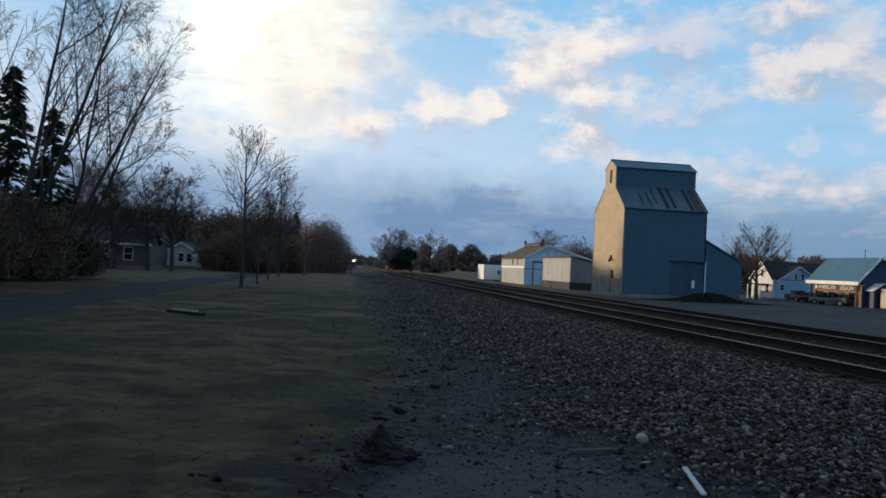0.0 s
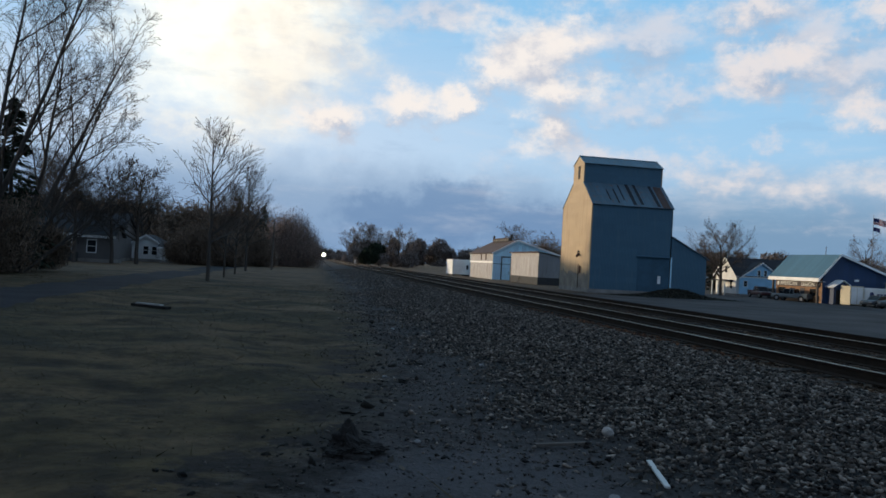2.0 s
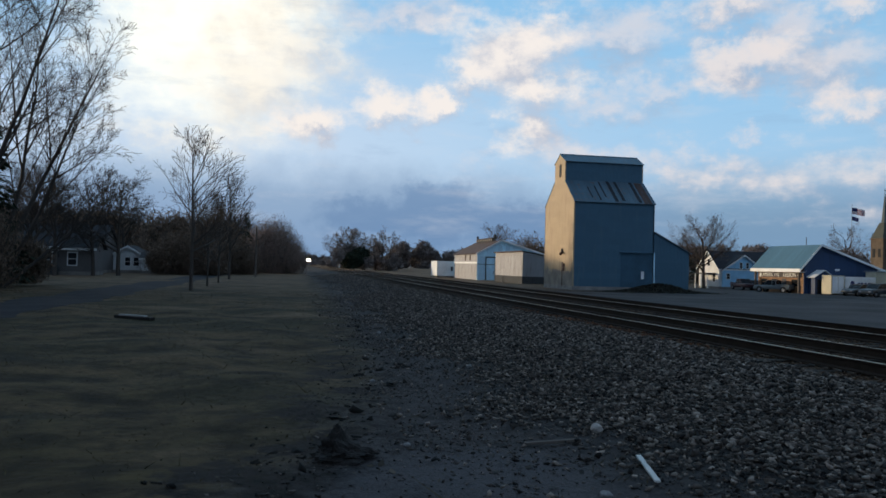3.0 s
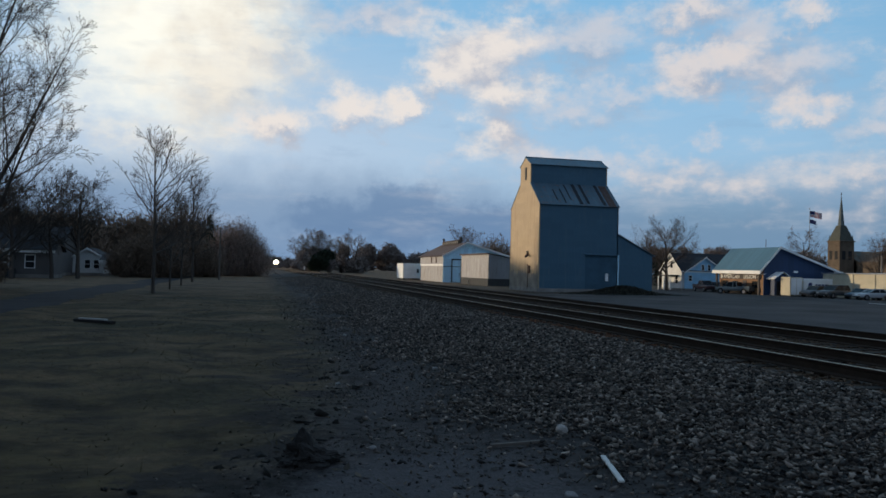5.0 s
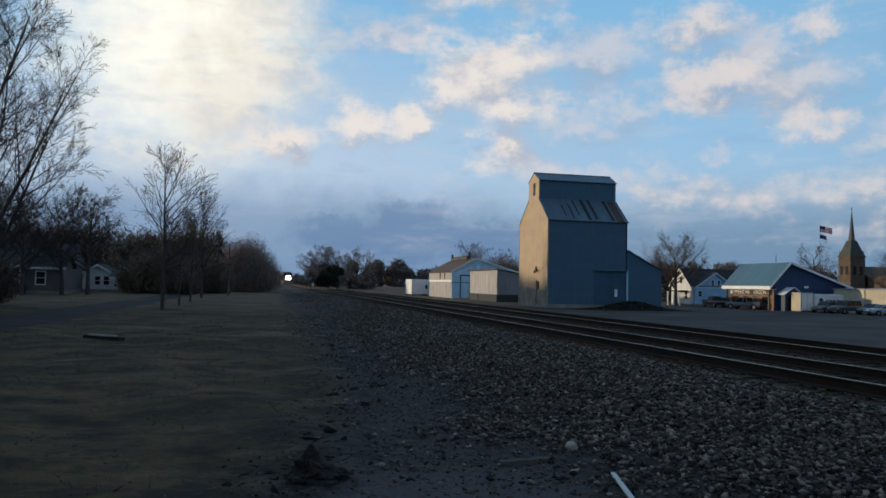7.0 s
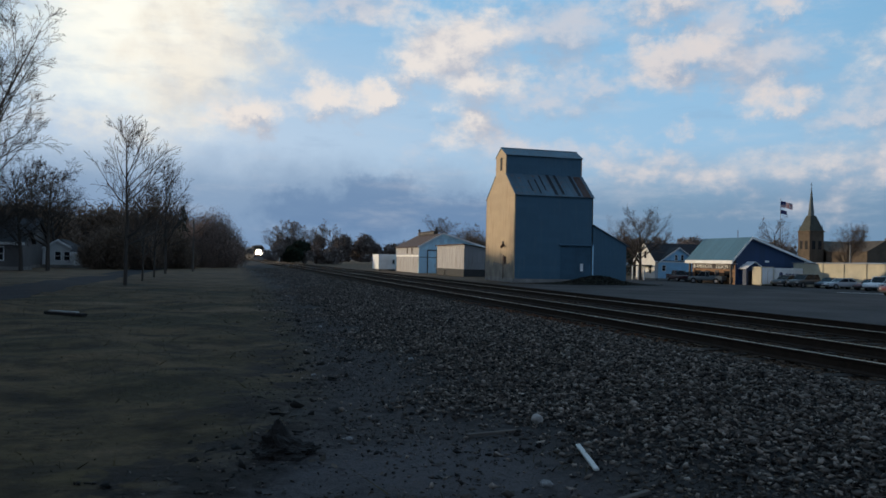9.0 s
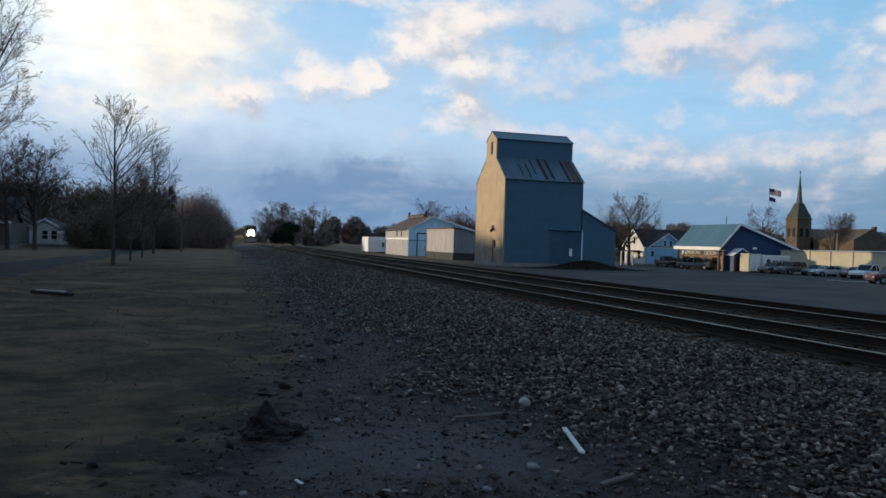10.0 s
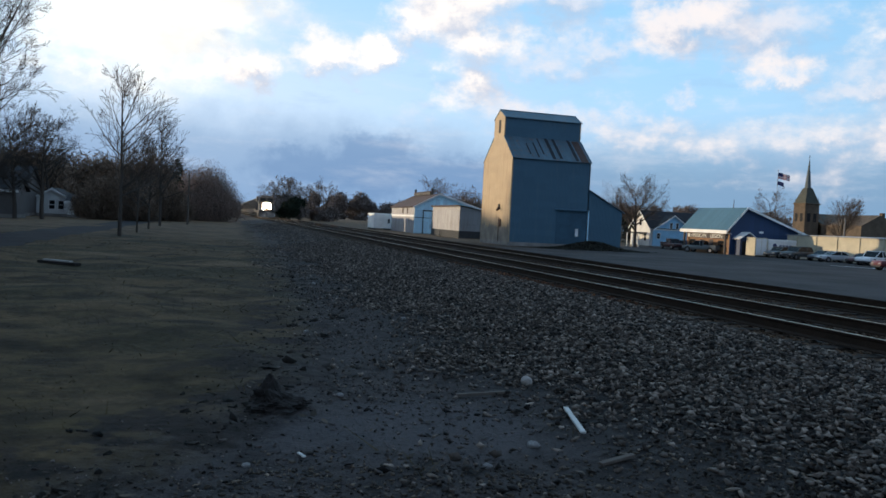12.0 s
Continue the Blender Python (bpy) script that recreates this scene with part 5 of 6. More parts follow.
def club_house():
    s = thing("club_building", pose(73.0, 102.4, LOT), "club building with teal roof, blue gable and timber front", "building")
    L, D, E, R, rx, B = 11.6, 13.4, 3.7, 7.05, 2.35, 3.3
    gable = [(0, 0), (0, E), (rx, R), (D, B), (D, 0)]
    part("wall", G().prism(gable, "y", 0, 0.2), M["bar_blue"], s, "deep blue metal gable wall")
    part("wall", G().prism(gable, "y", L - 0.2, L), M["bar_blue"], s, "deep blue metal gable wall")
    part("wall", G().box(0, 0.2, 0.2, L - 0.2, 0, E), M["cedar"], s, "warm brown timber front wall")
    part("wall", G().box(D - 0.2, D, 0.2, L - 0.2, 0, B), M["bar_blue"], s)
    part("roof", G().slab([(-1.0, -0.5, E + 0.1 - 0.35), (rx, -0.5, R), (rx, L + 0.3, R), (-1.0, L + 0.3, E + 0.1 - 0.35)], 0.12), M["bar_roof"], s, "teal standing seam metal roof")
    part("roof", G().slab([(rx, -0.5, R), (D + 0.4, -0.5, B - 0.1), (D + 0.4, L + 0.3, B - 0.1), (rx, L + 0.3, R)], 0.12), M["bar_roof"], s, "teal standing seam metal roof")
    part("fascia", G().box(-1.12, -0.98, -0.55, L + 0.35, E - 0.62, E - 0.1), M["white"], s, "wide white eave fascia", 0.02)
    part("verge_board", G().slab([(-1.05, -0.58, E - 0.45), (rx, -0.58, R - 0.15), (rx, -0.58, R + 0.2), (-1.05, -0.58, E - 0.1)], 0.06), M["white"], s, "white sloping verge board")
    part("verge_board", G().slab([(rx, -0.58, R - 0.12), (D + 0.4, -0.58, B - 0.25), (D + 0.4, -0.58, B + 0.08), (rx, -0.58, R + 0.2)], 0.06), M["white"], s, "white sloping verge board")
    part("soffit", G().box(-0.98, 0.0, -0.4, L + 0.4, E - 0.62, E - 0.56), M["white"], s, "white soffit")
    sg = part("sign_board", G().box(-0.14, -0.02, 0.6, L - 0.6, 2.28, 3.0), M["signback"], s, "dark sign board under the eave", 0.02)
    lettering("sign_word", "AMERICAN", 0.86, pose(-0.17, L / 2 + 2.15, 2.64, 90, 0, -90), sg, "white sign lettering")
    lettering("sign_word", "LEGION", 0.86, pose(-0.17, L / 2 - 2.55, 2.64, 90, 0, -90), sg, "white sign lettering")
    for y in (0.95, L - 0.95):
        part("emblem", G().tube((-0.22, y, 2.64), (-0.14, y, 2.64), 0.34, 0.34, 14), M["letter"], sg, "round white emblem")
    for y in (0.35, L - 0.35):
        part("post", G().box(-0.75, -0.5, y - 0.15, y + 0.15, 0, E - 0.6), M["wood_pole"], s, "timber porch post", 0.02)
    for y0, y1 in ((1.4, 2.9), (6.4, 7.8), (9.0, 10.6)):
        window(s, 0.0, 0.0, y0, y1, 1.0, 2.0, "cedar")
    d = part("door", G().box(-0.06, 0.01, 4.2, 5.2, 0.05, 2.1), M["signback"], s, "dark entrance door", 0.01)
    part("handle", G().tube((-0.12, 4.35, 0.95), (-0.12, 4.35, 1.15), 0.02, 0.02, 6), M["chrome"], d)
    # side entry with a small gabled porch
    part("entry", G().prism([(0.6, 0), (0.6, 2.4), (2.0, 3.3), (3.4, 2.4), (3.4, 0)], "y", -1.6, 0.0), M["bar_blue"], s, "small gabled side entry")
    part("entry_roof", G().slab([(0.35, -1.85, 2.35), (2.0, -1.85, 3.42), (2.0, 0.0, 3.42), (0.35, 0.0, 2.35)], 0.09).slab([(2.0, -1.85, 3.42), (3.65, -1.85, 2.35), (3.65, 0.0, 2.35), (2.0, 0.0, 3.42)], 0.09), M["white"], s, "white entry roof")
    part("entry_door", G().box(0.95, 1.9, -1.66, -1.58, 0.05, 2.1), M["black"], s, "dark open entry doorway")
    for x in (1.2, 8.2):
        part("wall_vent", G().box(x + 3.8, x + 4.5, -0.06, 0.0, 3.4, 3.7), M["white"], s, "pale wall vent")
    return s


club_house()


def utility_box(x, y, lx, ly, h, label, tone="white"):
    s = thing("storage_container", pose(x, y, LOT), label, "container")
    part("body", G().box(0, lx, 0, ly, 0.12, h), M[tone], s, "", 0.04)
    part("door", G().box(0.15, lx * 0.48, -0.05, 0.0, 0.25, h - 0.15), M["white"], s, "double door leaf", 0.01)
    part("door", G().box(lx * 0.52, lx - 0.15, -0.05, 0.0, 0.25, h - 0.15), M["white"], s, "double door leaf", 0.01)
    for a in (0.1, lx - 0.3):
        part("skid", G().box(a, a + 0.2, 0.05, ly - 0.05, 0, 0.13), M["darkbase"], s)
    return s


utility_box(74.3, 98.3, 2.1, 2.1, 2.75, "cream garden shed with double doors beside the club", "fence")
bt = utility_box(76.6, 98.4, 4.9, 2.2, 2.6, "long white storage trailer parked at the blue wall")
part("emblem", G().tube((1.1, -0.07, 1.7), (1.1, -0.02, 1.7), 0.33, 0.33, 14), M["navy"], bt, "round dark emblem")
for k in range(4):
    part("lettering_bar", G().box(1.9 + k * 0.55, 2.3 + k * 0.55, -0.055, 0.0, 1.6, 1.82), M["navy"], bt, "short dark bar of unreadable lettering")


def cream_wall():
    s = thing("warehouse", pose(81.6, 56.4, LOT), "long low cream-painted wall of a storage building", "warehouse")
    part("wall", G().box(0, 0.3, 0, 44.2, 0, 3.35), M["fence"], s, "cream-painted long wall")
    part("wall", G().box(0.3, 12, 43.9, 44.2, 0, 3.35), M["fence"], s)
    part("roof", G().slab([(-0.2, -0.2, 3.35), (12, -0.2, 3.6), (12, 44.3, 3.6), (-0.2, 44.3, 3.35)], 0.12), M["greyend"], s, "flat grey roof edge")
    for y in np.arange(2, 43, 4.0):
        part("pilaster", G().box(-0.12, 0.0, float(y), float(y) + 0.3, 0, 3.3), M["fence"], s)
    return s


cream_wall()

# ---- houses ----


def house(x, y, w, d, e, r, tone, label, ridge="y", roof="shingle", z=LOT, wins=(), rz=0.0):
    """A gabled house: w along x, d along y, its ridge along x or y."""
    s = thing("house", pose(x, y, z, 0, 0, rz), label, "house")
    part("foundation", G().box(-0.04, w + 0.04, -0.04, d + 0.04, -0.2, 0.35), M["concrete"], s)
    o = 0.35
    if ridge == "y":
        gab = [(0, 0.35), (0, e), (w / 2, r), (w, e), (w, 0.35)]
        part("wall", G().prism(gab, "y", 0, d), M[tone], s)
        k = (r - e) / (w / 2) * o
        part("roof", G().slab([(-o, -o, e - k), (w / 2, -o, r), (w / 2, d + o, r), (-o, d + o, e - k)], 0.14), M[roof], s, "dark shingled roof slope")
        part("roof", G().slab([(w / 2, -o, r), (w + o, -o, e - k), (w + o, d + o, e - k), (w / 2, d + o, r)], 0.14), M[roof], s, "dark shingled roof slope")
        for a, b in (((-o, e - k), (w / 2, r)), ((w / 2, r), (w + o, e - k))):
            part("verge_board", G().slab([(a[0], -o - 0.06, a[1] - 0.12), (b[0], -o - 0.06, b[1] - 0.12), (b[0], -o - 0.06, b[1] + 0.1), (a[0], -o - 0.06, a[1] + 0.1)], 0.05), M["white"], s)
    else:
        gab = [(0, 0.35), (0, e), (d / 2, r), (d, e), (d, 0.35)]
        part("wall", G().prism(gab, "x", 0, w), M[tone], s)
        k = (r - e) / (d / 2) * o
        part("roof", G().slab([(-o, -o, e - k), (w + o, -o, e - k), (w + o, d / 2, r), (-o, d / 2, r)], 0.14), M[roof], s, "dark shingled roof slope")
        part("roof", G().slab([(-o, d / 2, r), (w + o, d / 2, r), (w + o, d + o, e - k), (-o, d + o, e - k)], 0.14), M[roof], s, "dark shingled roof slope")
        part("fascia", G().box(-o, w + o, -o - 0.06, -o, e - k - 0.15, e - k + 0.1), M["white"], s)
    for a in wins:
        window(s, *a)
    return s


house(72.7, 123.9, 7.7, 3.2, 3.3, 5.8, "houseblue", "light blue house wing with dark roof behind parked trucks", "y",
      wins=((3.2, 3.65, 0, 0, 3.6, 4.5), (4.4, 4.85, 0, 0, 3.6, 4.5), (0.7, 1.3, 0, 0, 1.7, 2.6)))
wh = house(72.2, 124.2, 11.0, 6.8, 3.6, 6.5, "housewhite", "white gabled house with porch and dark roof", "x",
           wins=((0.0, 0.0, 1.2, 2.0, 1.2, 2.6), (0.0, 0.0, 4.9, 5.7, 1.2, 2.6), (0.0, 0.0, 3.0, 3.8, 3.9, 5.1)))
for a, b in (((-0.3, 3.35), (3.4, 6.5)), ((3.4, 6.5), (7.1, 3.35))):
    part("verge_board", G().slab([(-0.42, a[0], a[1] - 0.12), (-0.42, b[0], b[1] - 0.12), (-0.42, b[0], b[1] + 0.12), (-0.42, a[0], a[1] + 0.12)], 0.05), M["white"], wh)
p_ = part("porch", G().box(-1.6, 0.0, 1.0, 5.6, 2.45, 2.68), M["shingle"], wh, "small front porch")
for y in (1.2, 3.3, 5.4):
    part("post", G().box(-1.55, -1.4, y - 0.08, y + 0.08, 0, 2.45), M["white"], p_, "white porch post")
house(84.0, 136.0, 9.0, 9.0, 3.2, 6.0, "housegrey", "dark roofed house beyond the trucks", "y")

# across the road
lh = house(-24.8, 84.0, 5.4, 4.2, 2.8, 4.0, "housegrey", "low grey house with white-trimmed windows", "x", z=-0.15,
           wins=((3.05, 3.85, 0, 0, 1.0, 2.2), (0.8, 1.8, 0, 0, 1.5, 2.5)))
part("porch_roof", G().box(-0.4, 2.2, -1.6, 0.0, 2.6, 2.78), M["white"], lh, "white-edged flat porch roof")
for x in (-0.3, 0.6, 2.0):
    part("post", G().box(x - 0.06, x + 0.06, -1.55, -1.43, 0, 2.6), M["white"], lh)
part("deck", G().box(-0.4, 2.2, -1.6, 0.0, 0, 0.9), M["darkbase"], lh, "dark skirted porch deck")
house(-30.5, 96.0, 9.0, 9.0, 3.2, 5.6, "housegrey", "dark roofed house behind the trees", "x", z=-0.15)
house(-17.4, 99.0, 2.8, 5.0, 1.9, 2.6, "housewhite", "small white garage beyond the lawn", "x", z=-0.15)
house(-22.0, 103.0, 4.4, 6.0, 2.0, 3.3, "housewhite", "white house seen between the trees", "y", z=-0.15,
      wins=((1.9, 2.5, 0, 0, 0.9, 1.9), (2.9, 3.5, 0, 0, 0.9, 1.9)))

# ---- church ----


def church():
    s = thing("church", pose(159.3, 189.8, LOT), "brown brick church with a tall pointed spire", "church")
    w = 4.8
    part("tower", G().box(0, w, 0, w, 0, 13.3), M["brick"], s, "square brick bell tower", 0.05)
    for x in (0.8, 2.9):
        part("belfry_opening", G().box(x, x + 1.1, -0.06, 0.02, 8.2, 10.6), M["black"], s, "dark arched belfry opening")
        part("belfry_opening", G().box(-0.06, 0.02, x, x + 1.1, 8.2, 10.6), M["black"], s, "dark arched belfry opening")
    part("cornice", G().box(-0.25, w + 0.25, -0.25, w + 0.25, 13.2, 13.5), M["brick"], s, "projecting brick cornice", 0.05)
    c = w / 2
    lo, hi = 13.5, 17.9
    part("tower_roof", G().add([(0, 0, lo), (w, 0, lo), (w, w, lo), (0, w, lo), (c - 0.9, c - 0.9, hi), (c + 0.9, c - 0.9, hi), (c + 0.9, c + 0.9, hi), (c - 0.9, c + 0.9, hi)],
                               [(3, 2, 1, 0), (4, 5, 6, 7), (0, 1, 5, 4), (1, 2, 6, 5), (2, 3, 7, 6), (3, 0, 4, 7)]), M["slate"], s, "steep pyramidal tower roof")
    part("spire", G().tube((c, c, 17.2), (c, c, 26.3), 0.95, 0.06, 8), M["copper"], s, "slender pointed spire")
    part("cross", G().box(c - 0.05, c + 0.05, c - 0.05, c + 0.05, 26.2, 27.4).box(c - 0.3, c + 0.3, c - 0.05, c + 0.05, 26.8, 26.9), M["steel"], s, "small metal cross")
    for x, y in ((0.3, 0.3), (w - 0.3, 0.3), (0.3, w - 0.3), (w - 0.3, w - 0.3)):
        part("pinnacle", G().tube((x, y, 13.5), (x, y, 15.1), 0.25, 0.04, 6), M["slate"], s, "small corner pinnacle")
    part("nave", G().prism([(w, 0), (w, 7.5), (w + 6, 10.6), (w + 12, 7.5), (w + 12, 0)], "y", -16, 6), M["brick"], s, "long brick nave")
    nv = part("nave_wing", G().box(w, 34, -1.0, 10, 0, 7.8), M["brick"], s, "long dark brick side range")
    part("nave_roof", G().prism([(-1.5, 7.7), (4.5, 10.8), (10.5, 7.7)], "x", w, 34.4), M["slate"], s, "dark slate nave roof")
    part("chimney", G().box(30.5, 31.6, 3.5, 4.6, 9.5, 12.2), M["brick"], nv, "brick chimney", 0.03)
    return s


church()

# ---- poles and flags ----
fp = thing("flagpole", pose(83.0, 105.4, LOT), "tall grey flagpole flying two flags", "flagpole")
part("pole", G().tube((0, 0, 0), (0, 0, 13.4), 0.045, 0.03, 8), M["concrete"], fp, "slender grey pole")
part("ball", G().tube((0, 0, 13.4), (0, 0, 13.5), 0.07, 0.05, 8), M["chrome"], fp)


def flag(z, w, h, cloth, parent, label, bars=()):
    """A flag streaming in the wind, in stiff folds."""
    def strip(a, b, c, d, off):
        g = G()
        n = 6
        v = []
        for i in range(n + 1):
            f = a + (b - a) * i / n
            x, y, dz = f * w * 0.80, -f * w * 0.6 + 0.10 * math.sin(f * 7), -0.18 * f * w + 0.06 * math.sin(f * 6)
            v += [(x, y - off, z + dz + c * h), (x, y - off, z + dz + d * h)]
        g.add(v, [(2 * i, 2 * i + 2, 2 * i + 3, 2 * i + 1) for i in range(n)])
        k = len(g.v)
        g.add([(p[0], p[1] + 0.012, p[2]) for p in g.v[:k]], [(2 * i, 2 * i + 2, 2 * i + 3, 2 * i + 1) for i in range(n)])
        return g
    f = part("flag", strip(0, 1, 0, 1, 0), M[cloth], parent, label)
    for a, b, c, d, mat in bars:
        part("stripe", strip(a, b, c, d, 0.014), M[mat], f)
    return f


flag(12.1, 1.75, 0.95, "letter", fp, "striped red and white flag with blue corner",
     [(0.0, 0.42, 0.45, 1.0, "navy")] + [(0.42 if i > 2 else 0.0, 1.0, i / 6.5, i / 6.5 + 0.08, "redcloth") for i in range(6)])
flag(11.1, 0.95, 0.6, "navy", fp, "small dark flag below the large one")


def pole(x, y, z, h, label, arm=True, r=0.13):
    p = thing("utility_pole", pose(x, y, z), label, "utility pole")
    part("shaft", G().tube((0, 0, -0.2), (0, 0, h), r, r * 0.7, 8), M["concrete" if "light" in label else "wood_pole"], p)
    if arm:
        part("crossarm", G().box(-0.9, 0.9, -0.06, 0.06, h - 0.7, h - 0.56), M["wood_pole"], p)
    return p


pole(-3.6, 84.0, 0, 5.2, "short weathered wooden pole at the thicket", False, 0.1)
lp = pole(111.0, 121.6, LOT, 7.4, "slim grey street light pole behind the cream wall", False, 0.17)
part("lamp_head", G().box(-0.9, 0.1, -0.12, 0.12, 7.2, 7.36), M["steel"], lp, "flat lamp head", 0.03)
pole(118.0, 165.0, LOT, 11.6, "wooden utility pole above the club roof", False, 0.11)
mk = thing("marker_post", pose(15.0, 252.0, LOT), "small white marker post beside the far track", "marker post")
part("shaft", G().box(-0.12, 0.12, -0.05, 0.05, 0, 2.4), M["white"], mk, "", 0.02)

# ---- vehicles ----


def wheel(parent, x, y, r=0.34, w=0.22):
    t = part("wheel", G().tube((x, y - w / 2, r), (x, y + w / 2, r), r, r, 16), M["rubber"], parent, "black tyre", 0.02)
    part("rim", G().tube((x, y - w / 2 - 0.01, r), (x, y + w / 2 + 0.01, r), r * 0.6, r * 0.6, 12), M["chrome"], t, "bright metal rim")


def vehicle(m, kind, paint, label):
    """A parked vehicle along x, nose to +x. Outlines: (x, z) of body and of cabin."""
    s = thing({"pickup": "pickup_truck", "suv": "sport_utility_car", "sedan": "sedan_car", "wagon": "station_wagon"}[kind], m, label, "truck" if kind == "pickup" else "car", "parked vehicles")
    spec = {
        "sedan": (4.7, 1.78, [(-2.35, 0.35), (-2.38, 0.8), (-2.2, 0.95), (-1.5, 0.98), (0.9, 0.95), (2.1, 0.8), (2.35, 0.62), (2.33, 0.33)], [(-1.65, 0.95), (-0.95, 1.38), (0.25, 1.42), (1.05, 0.93)], 0.32),
        "wagon": (4.8, 1.82, [(-2.4, 0.38), (-2.42, 0.85), (-2.3, 1.0), (0.9, 1.0), (2.15, 0.88), (2.4, 0.68), (2.38, 0.36)], [(-2.28, 1.0), (-1.95, 1.55), (0.2, 1.6), (1.0, 0.98)], 0.34),
        "suv": (4.9, 1.92, [(-2.45, 0.45), (-2.48, 0.95), (-2.4, 1.1), (1.0, 1.1), (2.3, 1.0), (2.45, 0.75), (2.42, 0.42)], [(-2.38, 1.1), (-2.15, 1.75), (0.3, 1.8), (1.1, 1.08)], 0.38),
        "pickup": (5.6, 1.98, [(-2.8, 0.5), (-2.82, 1.02), (-0.7, 1.05), (1.2, 1.08), (2.65, 1.0), (2.82, 0.75), (2.8, 0.46)], [(-0.75, 1.05), (-0.6, 1.75), (0.6, 1.8), (1.35, 1.06)], 0.4),
    }[kind]
    ln, w, body, cab, r = spec
    b = part("body", G().prism(body, "y", -w / 2, w / 2), M["paint_" + paint], s, "", 0.07, True)
    n = len(cab)
    inset = w / 2 - 0.22
    v = [(x, sgn * (w / 2 - 0.06 if i in (0, n - 1) else inset), z) for sgn in (-1, 1) for i, (x, z) in enumerate(cab)]
    part("glasshouse", G().add(v, [tuple(range(n))[::-1], tuple(range(n, 2 * n))] + [(i, (i + 1) % n, n + (i + 1) % n, n + i) for i in range(n)]), M["glass"], s, "dark tinted windows", 0.03)
    xa, xb, zr = cab[1][0], cab[2][0], cab[2][1]
    part("roof", G().box(xa - 0.05, xb + 0.05, -inset, inset, zr - 0.05, zr + 0.03), M["paint_" + paint], s, "", 0.03)
    for sgn in (-1, 1):
        for x0, z0, x1, z1 in ((cab[0][0], cab[0][1], cab[1][0], cab[1][1]), (cab[2][0], cab[2][1], cab[3][0], cab[3][1]), ((xa + xb) / 2 - 0.1, 1.0, (xa + xb) / 2 - 0.1, zr)):
            part("pillar", G().tube((x0, sgn * (w / 2 - 0.06), z0), (x1, sgn * (inset + 0.01), z1), 0.045, 0.045, 5), M["paint_" + paint], s)
    for x in (-ln / 2 + 0.9, ln / 2 - 0.95):
        for sgn in (-1, 1):
            wheel(s, x, sgn * (w / 2 - 0.08), r)
            part("wheel_arch", G().tube((x, sgn * (w / 2 - 0.03), r), (x, sgn * (w / 2 + 0.012), r), r + 0.07, r + 0.07, 14), M["black"], s)
    for sgn in (-1, 1):
        part("headlight", G().box(ln / 2 - 0.12, ln / 2 + 0.0, sgn * (w / 2 - 0.3) - 0.18, sgn * (w / 2 - 0.3) + 0.18, 0.62, 0.8), M["chrome"], s, "clear headlight", 0.02)
        part("tail_light", G().box(-ln / 2 - 0.03, -ln / 2 + 0.08, sgn * (w / 2 - 0.18) - 0.1, sgn * (w / 2 - 0.18) + 0.1, 0.7, 0.95), M["paint_red"], s, "red tail light", 0.02)
    part("bumper", G().box(ln / 2 - 0.1, ln / 2 + 0.06, -w / 2 + 0.06, w / 2 - 0.06, 0.36, 0.54), M["steel"], s, "", 0.03)
    part("bumper", G().box(-ln / 2 - 0.08, -ln / 2 + 0.1, -w / 2 + 0.06, w / 2 - 0.06, 0.38, 0.56), M["steel"], s, "", 0.03)
    if kind == "pickup":
        part("bed_liner", G().box(-2.7, -0.85, -w / 2 + 0.12, w / 2 - 0.12, 1.03, 1.065), M["black"], s, "dark open load bed")
        part("bed_rail", G().box(-2.8, -0.75, -w / 2, -w / 2 + 0.1, 1.0, 1.2).box(-2.8, -0.75, w / 2 - 0.1, w / 2, 1.0, 1.2).box(-2.82, -2.72, -w / 2, w / 2, 1.0, 1.2), M["paint_" + paint], s, "", 0.02)
    return s


for x, y, rz, kind, paint, lab in (
        (73.3, 118.6, -98, "pickup", "red", "dark red pickup truck beside the blue house"),
        (75.5, 117.2, -98, "wagon", "carblue", "dark van parked at the house corner"),
        (71.2, 106.9, 118, "pickup", "pewter", "silver pickup truck parked at the club front"),
        (76.2, 95.4, 198, "wagon", "cargrey", "dark grey station wagon parked by the white trailer"),
        (76.0, 91.6, 196, "suv", "cargrey", "grey sport utility car parked nose out"),
        (78.6, 89.6, 196, "sedan", "carblue", "dark blue sedan in the parked row"),
        (77.6, 86.4, 172, "sedan", "silver", "pale silver sedan in the parked row"),
        (78.6, 82.4, 186, "sedan", "maroon", "maroon sedan in the parked row"),
        (77.6, 79.6, 196, "pickup", "carwhite", "white pickup truck parked nose out"),
        (66.9, 65.5, 165, "suv", "maroon", "dark red sport utility car in the lot")):
    vehicle(pose(x, y, LOT + 0.012, 0, 0, rz), kind, paint, lab)

# snow-melt puddle line and kerb strip on the lot
part_strip = part("pavement_marking", G().slab([(66.0, 74.5, LOT + 0.014), (66.8, 74.2, LOT + 0.014), (69.5, 69.5, LOT + 0.014), (68.9, 69.3, LOT + 0.014)], 0.012), M["white"])
tagged(part_strip, "pale worn strip on the parking lot", "marking", kind="structure")

